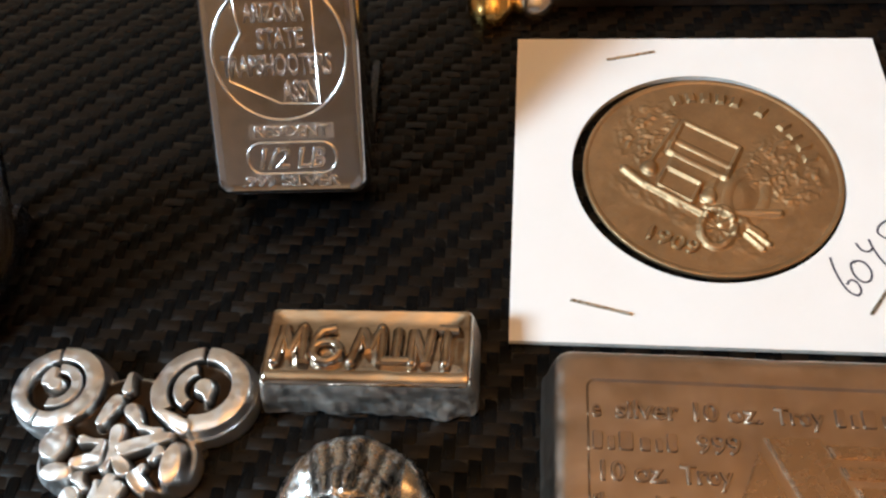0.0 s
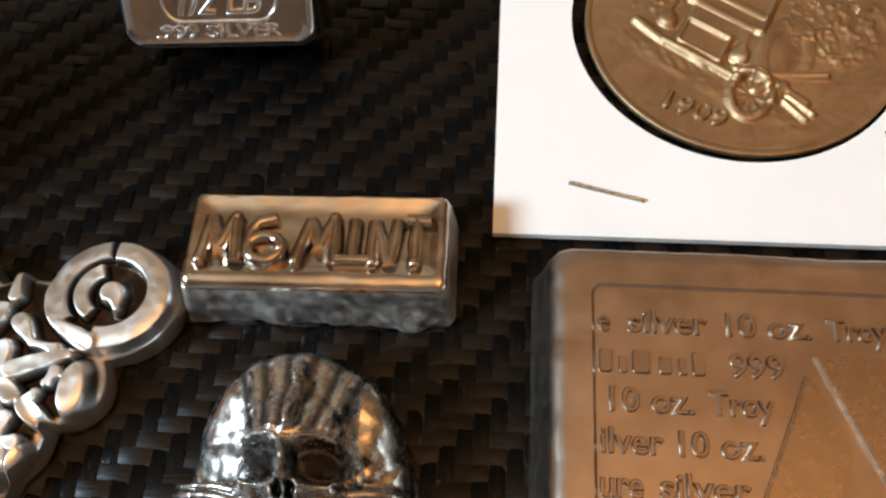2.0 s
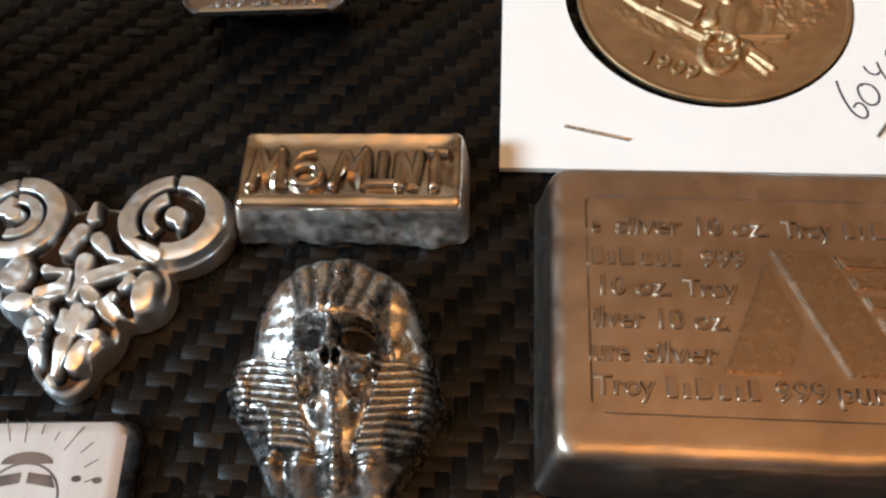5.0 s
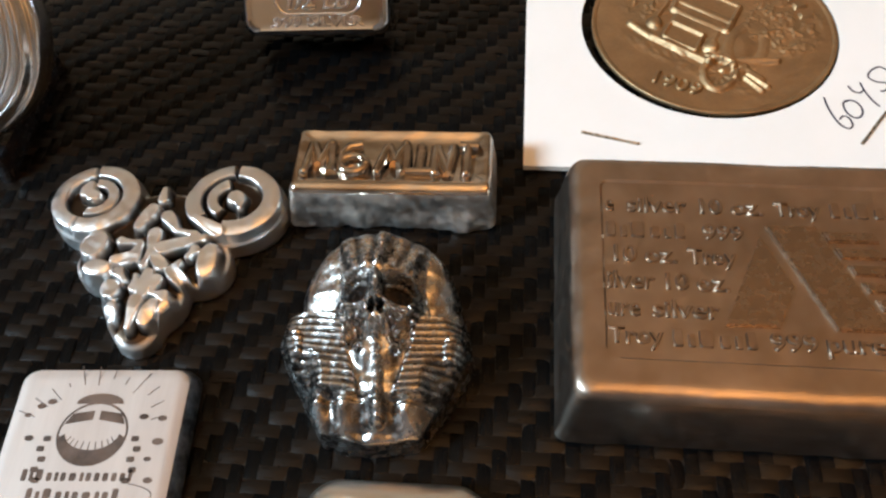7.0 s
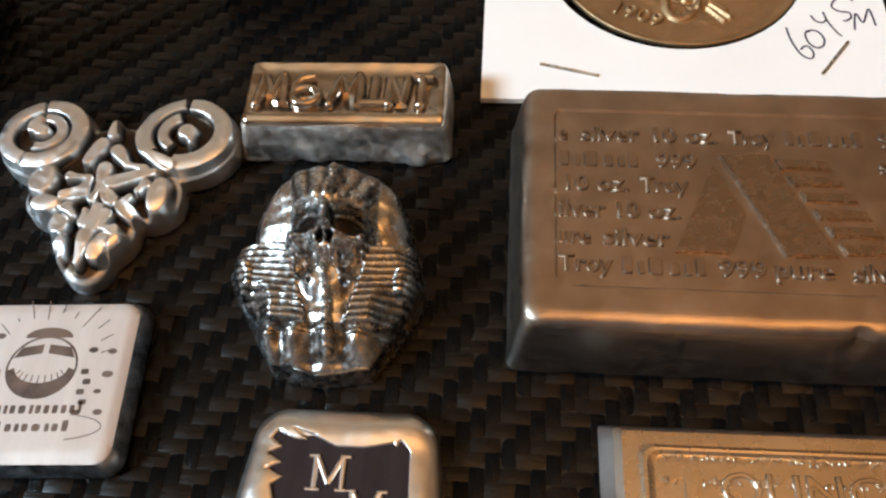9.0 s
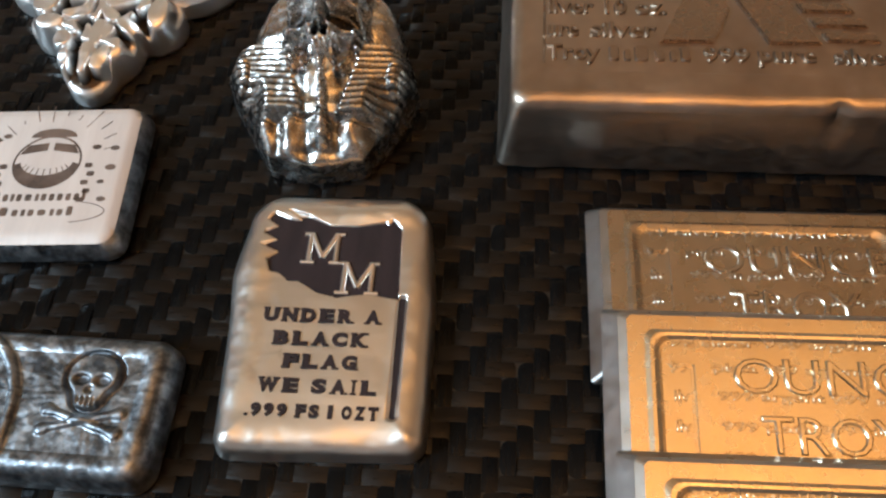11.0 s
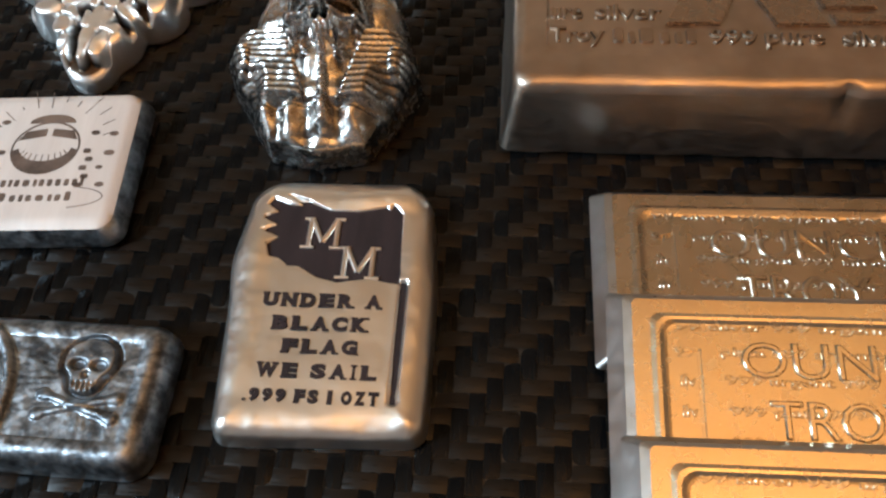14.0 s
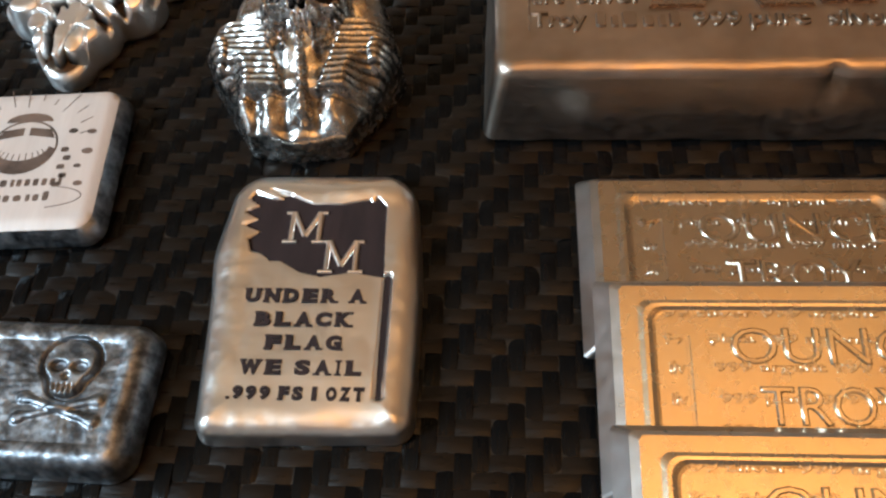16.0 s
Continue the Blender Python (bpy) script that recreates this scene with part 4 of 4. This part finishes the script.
        for line in ([(-0.16, -0.19), (-0.16, 0.19)], [(-0.15, 0.19), (0.0, -0.12)], [(0.0, -0.12), (0.15, 0.19)], [(0.16, 0.19), (0.16, -0.19)]):
            signs.append(stroke([(mx - ox + x, my - oy + y) for x, y in line], 0.065, 0.03, z - 0.014))
        for fx, fy, fw in ((-0.17, -0.19, 0.08), (0.17, -0.19, 0.08), (-0.18, 0.19, 0.06), (0.18, 0.19, 0.06)):
            signs.append(stroke([(mx - ox + fx - fw, my - oy + fy), (mx - ox + fx + fw, my - oy + fy)], 0.045, 0.026, z - 0.014))
        link_mesh("emblem", *joined(signs), SATIN, root, "raised silver emblem")
    rows = (("UNDER A", -2.12, -0.76, -1.74, -1.57), ("BLACK", -1.97, -0.88, -2.02, -1.85), ("FLAG", -1.82, -0.96, -2.29, -2.12),
            ("WE SAIL", -2.06, -0.72, -2.57, -2.40), (".999 FS 1 OZT", -2.13, -0.68, -2.84, -2.69))
    for words, xa, xb, ya, yb in rows:
        slab_lettering(words, (xa - ox, ya - oy, xb - ox, yb - oy), z + 0.006, BLACKENED, root, 0.012, "stamped_line", "dark stamped letters")
    return root


def bean_bar():
    """Square brushed bar with a laser-etched picture."""
    root = thing("square_etched_bar", "square brushed silver bar with a brown etched emblem", "silver bar", -5.25, 0.17, 0, 3.0)
    hx, hy = 1.11, 1.05
    rings = []
    for inn, z, r in ((0.0, 0.0, 0.2), (-0.06, 0.06, 0.22), (-0.04, 0.20, 0.22), (0.02, 0.33, 0.2), (0.09, 0.365, 0.17), (0.16, 0.38, 0.15)):
        rings.append(ring(-hx + inn, -hy + inn, hx - inn, hy - inn, r, z, 8))
    v, f = stacked(rings)
    v = [(x + 0.02 * noise.noise(Vector((x * 1.5, y * 1.5, 2))), y + 0.02 * noise.noise(Vector((x * 1.5, y * 1.5, 7))), z) for x, y, z in v]
    slots = [0 if min(v[i][2] for i in face) > 0.28 else 1 for face in f]
    link_mesh("ingot", v, f, [BRUSHED, GREY], root, slots=slots)
    z = 0.381

    def etched(points, name="etching"):
        part(name, prism(points, z - 0.01, z + 0.003), ETCH, root)
    # plain emblem: a bean-shaped outline with two dark bands, and scattered specks
    oval = arc(0.02, 0.16, 0.43, 0.40, 0, 360, 36)[:-1]
    link_mesh("etching", *stroke(oval, 0.028, 0.003, z, closed=True, cross=2), ETCH, root)
    etched([*arc(0.02, 0.15, 0.42, 0.39, 185, 355, 22), *arc(0.02, 0.17, 0.34, 0.22, 355, 185, 18)])
    for k in range(9):
        a = radians(205 + 16 * k)
        link_mesh("etching", *stroke([(0.02 + 0.33 * math.cos(a), 0.15 + 0.20 * math.sin(a)), (0.02 + 0.28 * math.cos(a), 0.17 + 0.12 * math.sin(a))], 0.014, 0.003, z, cross=2), ETCH, root)
    etched([(-0.36, 0.28), (-0.02, 0.34), (-0.02, 0.46), (-0.28, 0.42)])
    etched([(0.06, 0.34), (0.40, 0.28), (0.33, 0.42), (0.06, 0.46)])
    etched(arc(0.02, 0.55, 0.30, 0.14, 0, 180, 12))
    for sx in (-1, 1):
        for k in range(5):
            bx, by = 0.02 + sx * (0.55 + 0.05 * (k % 2)), 0.10 - 0.13 * k
            etched(rect(bx - 0.045, by - 0.04, bx + 0.05, by + 0.03, 0.02, 2))
    for k in range(12):
        a = radians(20 + 12.7 * k)
        ra, rb = 0.74 + 0.05 * (k % 3), 0.90 + 0.06 * ((k * 5) % 4)
        link_mesh("etched_ray", *stroke([(0.02 + ra * math.cos(a), 0.10 + ra * math.sin(a) * 0.95), (0.02 + rb * math.cos(a), 0.10 + rb * math.sin(a) * 0.95)], 0.014, 0.003, z, cross=2), ETCH, root)
    for ex, ey, s in ((-0.72, 0.52, 0.05), (-0.60, 0.58, 0.05), (-0.86, 0.40, 0.04), (0.62, 0.38, 0.05), (0.86, 0.36, 0.05), (0.86, 0.06, 0.06), (0.78, -0.16, 0.04), (0.84, -0.42, 0.05), (-0.76, 0.10, 0.05)):
        etched(arc(ex, ey, s * 1.2, s * 0.75, 0, 324, 9), "etched_speck")
    link_mesh("etching", *stroke(arc(0.30, -0.60, 0.62, 0.16, -70, 60, 24), 0.014, 0.003, z, cross=2), ETCH, root)
    # two lines of writing as plain bars
    bars((-0.72, -0.44, 0.66, -0.28), 14, z, ETCH, root, 0.003, 0.25)
    bars((-0.60, -0.66, 0.56, -0.51), 10, z, ETCH, root, 0.003, 0.25)
    return root


def skull_bar():
    """Antiqued grey bar with an engraved skull and crossed bones."""
    root = thing("skull_bar", "antiqued grey silver bar with an engraved skull and crossed bones", "silver bar", -4.83, -2.78, 0, -1.5)
    ox, oy = -4.78, -2.80

    def field(x, y):
        return box_field(x, y, 0, 0, 1.82, 0.83, 0.26)

    def height(x, y, d):
        edge = np.sqrt(np.clip(1 - (1 - np.clip(d / 0.20, 0, 1)) ** 2, 0, 1))
        z = 0.14 + 0.27 * edge
        z += 0.02 * ridge(d - 0.16, 0.12)
        sx, sy = 1.02, 0.23
        k = smooth_union([ellipse(x, y, sx, sy + 0.08, 0.29, 0.25), ellipse(x, y, sx, sy - 0.16, 0.17, 0.14)], 0.06)
        z += 0.045 * step(k, 0.05)
        z -= 0.05 * ridge(np.abs(k - 0.015), 0.035)
        for q in (-1, 1):
            z -= 0.05 * step(ellipse(x, y, sx + q * 0.115, sy + 0.02, 0.085, 0.06), 0.04)
        z -= 0.045 * step(ellipse(x, y, sx, sy - 0.085, 0.04, 0.04), 0.03)
        z += 0.02 * np.cos((x - sx) * 2 * math.pi / 0.055) * step(ellipse(x, y, sx, sy - 0.22, 0.15, 0.05), 0.04)
        for q in (-1, 1):
            bone, t = segment(x, y, sx - 0.40, -0.20 + q * 0.11, sx + 0.40, -0.20 - q * 0.11)
            w = 0.042 + 0.03 * np.clip(np.abs(t - 0.5) * 2 - 0.75, 0, 1) * 4
            z += 0.045 * ridge(bone, w)
        # rays hammered round the skull
        a = np.arctan2(y - 0.1, x - sx)
        r = np.hypot(x - sx, y - 0.1)
        z += 0.006 * np.clip(lumps(a * 3.0, r * 0.6, 3.0, 1.0), -0.4, 0.4) * step(0.36 - r, 0.2) * edge
        # arch of the maker's stamp
        r2 = np.hypot((x + 0.62) / 0.84, (y + 0.20) / 0.96)
        d2 = np.where(y > -0.20, np.abs(r2 - 1) * 0.84, np.abs(np.abs(x + 0.62) - 0.84))
        z += 0.06 * ridge(d2, 0.06) * step(-0.62 - y, 0.05)
        z += 0.006 * lumps(x, y, 5.0, 4.0) * edge + 0.003 * lumps(x, y, 16.0, 9.0)
        return z

    # outline and sockets take oxide with painted shade; rays are oxide spots
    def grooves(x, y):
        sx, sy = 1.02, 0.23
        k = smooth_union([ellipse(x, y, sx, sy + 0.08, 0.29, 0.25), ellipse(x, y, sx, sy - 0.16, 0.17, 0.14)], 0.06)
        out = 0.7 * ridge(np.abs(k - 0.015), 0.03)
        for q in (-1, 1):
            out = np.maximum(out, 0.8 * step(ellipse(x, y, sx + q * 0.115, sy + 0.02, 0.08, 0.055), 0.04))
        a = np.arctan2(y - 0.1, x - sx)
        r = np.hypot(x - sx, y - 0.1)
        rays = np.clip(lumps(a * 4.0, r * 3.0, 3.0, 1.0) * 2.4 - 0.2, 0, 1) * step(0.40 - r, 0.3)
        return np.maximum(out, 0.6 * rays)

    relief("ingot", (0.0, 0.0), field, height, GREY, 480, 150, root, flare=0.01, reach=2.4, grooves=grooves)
    bars((-1.10, -0.10, -0.02, 0.26), 4, 0.405, GREY, root, 0.04, 0.3)
    bars((-1.10, -0.58, -0.02, -0.22), 4, 0.405, GREY, root, 0.04, 0.3)
    return root


def ounce_bar(x, y, z, tilt, mat, rim, yaw=0.0, label=""):
    """One-ounce stamped bar; x, y, z is the upper left corner of its underside."""
    root = thing("one_ounce_bar", label, "silver bar", x, y, z, yaw, tilt, group="overlapping ounce bars")
    W, Hh, T = 3.92, 2.24, 0.30
    rings = []
    for inn, zz, r in ((0.06, 0.0, 0.04), (0.03, 0.04, 0.05), (0.0, 0.10, 0.06), (0.10, T - 0.03, 0.06), (0.16, T, 0.06), (0.36, T, 0.10), (0.41, T + 0.018, 0.14), (0.45, T + 0.015, 0.16), (0.50, T - 0.012, 0.16), (0.53, T - 0.02, 0.15)):
        side = inn * 1.5 if inn < 0.2 else inn + 0.06
        rings.append(ring(side, -Hh + inn * 0.8, W - side, -inn * 0.75, r, zz, 8))
    v, f = stacked(rings)
    v = [(a, b, c + 0.004 * noise.noise(Vector((a * 2, b * 2, x)))) for a, b, c in v]
    n = len(rings[0])
    slots = [1 if k < n * 4 else 0 for k in range(len(f))]
    link_mesh("ingot", v, f, [mat, rim], root, slots=slots, smooth=False)
    m = T - 0.02
    # ground of small words, large words over it
    small = (("99 silver 999 argent 999", 0.68, 3.24, -0.47, -0.35), ("99", 0.66, 0.86, -0.73, -0.61), ("plata 999 argentum 99", 1.12, 3.24, -0.74, -0.61),
             ("ilv", 0.70, 0.86, -1.03, -0.90), ("999 argent 999 silver", 1.14, 3.24, -1.03, -0.90), ("ilv", 0.70, 0.86, -1.34, -1.21), ("999 plata 999 silver 9", 1.16, 3.24, -1.34, -1.21),
             ("999 argentum 999 silver", 1.16, 3.24, -1.64, -1.51))
    for words, xa, xb, ya, yb in small:
        lettering(words, (xa, ya, xb, yb), m, mat, root, 0.010, 0.01, "small_wording", slope=0.04)
    lettering("OUNCE", (1.31, -0.93, 3.40, -0.55), m, mat, root, 0.020, 0.0, slope=0.03, name="large_wording")
    lettering("TROY", (1.55, -1.53, 2.98, -1.14), m, mat, root, 0.020, 0.0, slope=0.03, name="large_wording")
    part("numeral", prism([(0.88, -1.72), (1.08, -1.72), (1.08, -0.48), (0.78, -0.58), (0.70, -0.66), (0.72, -0.73), (0.88, -0.69)], m - 0.01, m + 0.045, 0.035), mat, root, "large raised figure one")
    return root


def half_pound_bar():
    """Mirror-bright half pound bar leaning on a black stand."""
    th = HALF_TILT
    bx, by, bz, yaw = -3.42, 7.04, 0.80, HALF_YAW
    root = thing("half_pound_bar", "mirror-bright half pound silver bar leaning on a black stand", "silver bar", bx, by, bz, yaw, th)
    hw, L, T = 1.18, 6.4, 1.2
    rings = []
    for inn, z, r in ((0.05, -T, 0.12), (0.0, -T + 0.08, 0.14), (0.0, -0.10, 0.20), (0.03, -0.03, 0.20), (0.08, 0.0, 0.18), (0.14, -0.012, 0.16)):
        rings.append(ring(-hw + inn, inn, hw - inn, L - inn, r, z, 8))
    link_mesh("ingot", *stacked(rings), MIRROR, root)
    z = -0.012
    ringline = arc(0.0, 2.16, 1.01, 1.01, 0, 360, 60)[:-1]
    link_mesh("raised_ring", *stroke(ringline, 0.055, 0.03, z, closed=True), SILVER, root)
    state = [(-0.42, 3.0), (-0.62, 2.95), (-0.60, 2.65), (-0.55, 2.45), (-0.72, 2.17), (-0.78, 1.97), (-0.78, 1.75), (-0.05, 1.40), (0.56, 1.38), (0.54, 3.0)]
    link_mesh("raised_map", *stroke(state, 0.045, 0.03, z, closed=True), SILVER, root)
    for words, box, bold in (("ARIZONA", (-0.50, 2.58, 0.42, 2.86), 0.01), ("STATE", (-0.32, 2.20, 0.38, 2.50), 0.012), ("TRAPSHOOTERS", (-0.90, 1.80, 0.78, 2.13), 0.012),
                             ("ASSN", (0.0, 1.42, 0.52, 1.74), 0.012), ("1/2 LB", (-0.46, 0.40, 0.58, 0.74), 0.02), (".999 SILVER", (-0.76, 0.12, 0.80, 0.30), 0.02)):
        lettering(words, box, z, SILVER, root, 0.03, bold, "raised_wording", shear=0.25 if "LB" in words else 0.0)
    part("name_plate", prism(rect(-0.58, 0.86, 0.74, 1.10, 0.03, 2), z - 0.02, z + 0.02, 0.01), SILVER, root)
    lettering("RESIDENT", (-0.48, 0.89, 0.66, 1.07), z + 0.02, SILVER, root, 0.025, 0.0, "raised_wording")
    link_mesh("raised_frame", *stroke(rect(-0.63, 0.33, 0.75, 0.81, 0.23, 8), 0.05, 0.03, z, closed=True), SILVER, root)


def display_stand(x, y, yaw, lip_z, back, tilt, half=0.9, reach=1.4, rear=1.9, name="display_stand"):
    """Black easel: two feet with lips in front, and a leaning back."""
    root = thing(name, "small black plastic display easel standing on the table", "display stand", x, y, 0, yaw)
    for sx in (-1, 1):
        v, f = stacked([ring(sx * half - 0.10, -reach, sx * half + 0.10, rear, 0.05, 0.0, 3), ring(sx * half - 0.09, -reach + 0.02, sx * half + 0.09, rear, 0.05, 0.12, 3), ring(sx * half - 0.06, -reach + 0.1, sx * half + 0.06, rear, 0.05, max(0.14, lip_z - 0.12), 3)])
        link_mesh("foot", v, f, BLACK, root, smooth=False)
    c, s = math.cos(radians(tilt)), math.sin(radians(tilt))
    v, f = stacked([ring(-0.35 * half, 0, 0.35 * half, back, 0.1, -0.12, 4), ring(-0.35 * half, 0, 0.35 * half, back, 0.1, 0.0, 4)])
    v = [(a, 0.25 + b * c - d * s + 0.9, 0.12 + b * s + d * c) for a, b, d in v]
    link_mesh("backrest", v, f, BLACK, root, smooth=False)
    return root


def ringed_round():
    """Poured silver round with wavy concentric ridges, leaning on a stand of its own."""
    cx, cy, cz, th = -8.58, 5.90, 1.75, 52
    root = thing("ridged_round", "poured silver round with wavy concentric ridges on a stand", "silver round", cx, cy, cz, 0, th)

    def field(x, y):
        return ellipse(x, y, 0, 0, 1.55, 1.62)

    def height(x, y, d):
        edge = np.sqrt(np.clip(1 - (1 - np.clip(d / 0.30, 0, 1)) ** 2, 0, 1))
        r = np.hypot(x, y * 0.93) + 0.07 * lumps(x, y, 1.3, 5)
        return 0.25 + 0.30 * edge + 0.05 * np.cos(r * 2 * math.pi / 0.17) * step(r - 1.5, 0.15)

    relief("round", (0.0, 0.0), field, height, SILVER, 260, 90, root, reach=2.6)
    return root


def back_row():
    """Low bar and a gold nugget behind the card."""
    bar = thing("long_dark_bar", "long dark grey metal bar lying behind the card", "metal bar", 3.6, 13.1, 0, 0.5)
    v, f = stacked([ring(-3.5, -0.72, 3.6, 1.2, 0.15, 0.0), ring(-3.52, -0.76, 3.62, 1.2, 0.15, 0.10), ring(-3.50, -0.70, 3.6, 1.2, 0.15, 0.42), ring(-3.42, -0.60, 3.5, 1.1, 0.12, 0.50)])
    link_mesh("ingot", v, f, DARK_SILVER, bar)

    def field(x, y):
        return ellipse(x, y, 0, 0, 0.46, 0.62)

    def height(x, y, d):
        return 0.15 + 0.5 * np.sqrt(np.clip(d / 0.46, 0, 1)) + 0.05 * lumps(x, y, 3, 1)

    nug = thing("gold_nugget", "small rounded gold nugget lying behind the card", "nugget", -0.55, 12.35)
    relief("lump", (0.0, 0.0), field, height, GOLD, 120, 30, nug, reach=1)
    nug2 = thing("silver_nugget", "small bright silver nugget lying beside the gold one", "nugget", 0.28, 12.55)
    relief("lump", (0.0, 0.0), field, height, SILVER, 120, 30, nug2, reach=1)


HALF_TILT, HALF_YAW = 50.0, 3.0

coin_card()
medal()
ten_ounce_bar()
pharaoh()
ram()
poured_bar()
flag_bar()
bean_bar()
skull_bar()
ounce_bar(1.54, 0.0, 0.0, 0.0, TAN, RIM, 0.3, "tan-toned silver one ounce bar lying flat under another")
ounce_bar(1.64, -1.48, 0.33, 8.0, GOLDEN, RIM, 0.5, "amber-toned silver one ounce bar overlapping the one behind")
ounce_bar(1.72, -3.06, 0.40, 8.0, GOLDEN, RIM, 0.5, "amber-toned silver one ounce bar on top of the overlapping row")
half_pound_bar()
display_stand(-3.40, 8.75, 3.0, 0.3, 3.6, 50, reach=0.2)
ringed_round()
display_stand(-8.52, 5.80, 0.0, 0.55, 1.4, 52, half=0.42, reach=1.35, rear=1.25)
back_row()

# the ceiling lamp: an unseen bowl, added to carry the room's warm light
lamp_root = new("added_uplight")
lamp_root.matrix_basis = pose(*LAMP_AT)
tagged(lamp_root, "unseen added brass bowl lamp throwing warm light onto the ceiling", "lamp")
bowl = [[(r * math.cos(radians(a)), r * math.sin(radians(a)), z) for a in range(0, 360, 10)]
        for r, z in ((3, -9), (9, -7), (14, -3), (16, 3), (15.5, 3), (13.5, -2.5), (8.5, -6), (3, -8))]
link_mesh("bowl", *stacked(bowl), BRASS, lamp_root)
for k in range(3):
    a = radians(90 + 120 * k)
    link_mesh("rod", *stacked([[(15 * math.cos(a) * s + 0.3 * math.cos(q), 15 * math.sin(a) * s + 0.3 * math.sin(q), z) for q in (0, 1.57, 3.14, 4.71)] for s, z in ((1.0, 2.5), (0.25, 70.8))]), BRASS, lamp_root)
part("canopy", prism(arc(0, 0, 7, 7, 0, 348, 30), 68, 70.9, 0.5), BRASS, lamp_root)
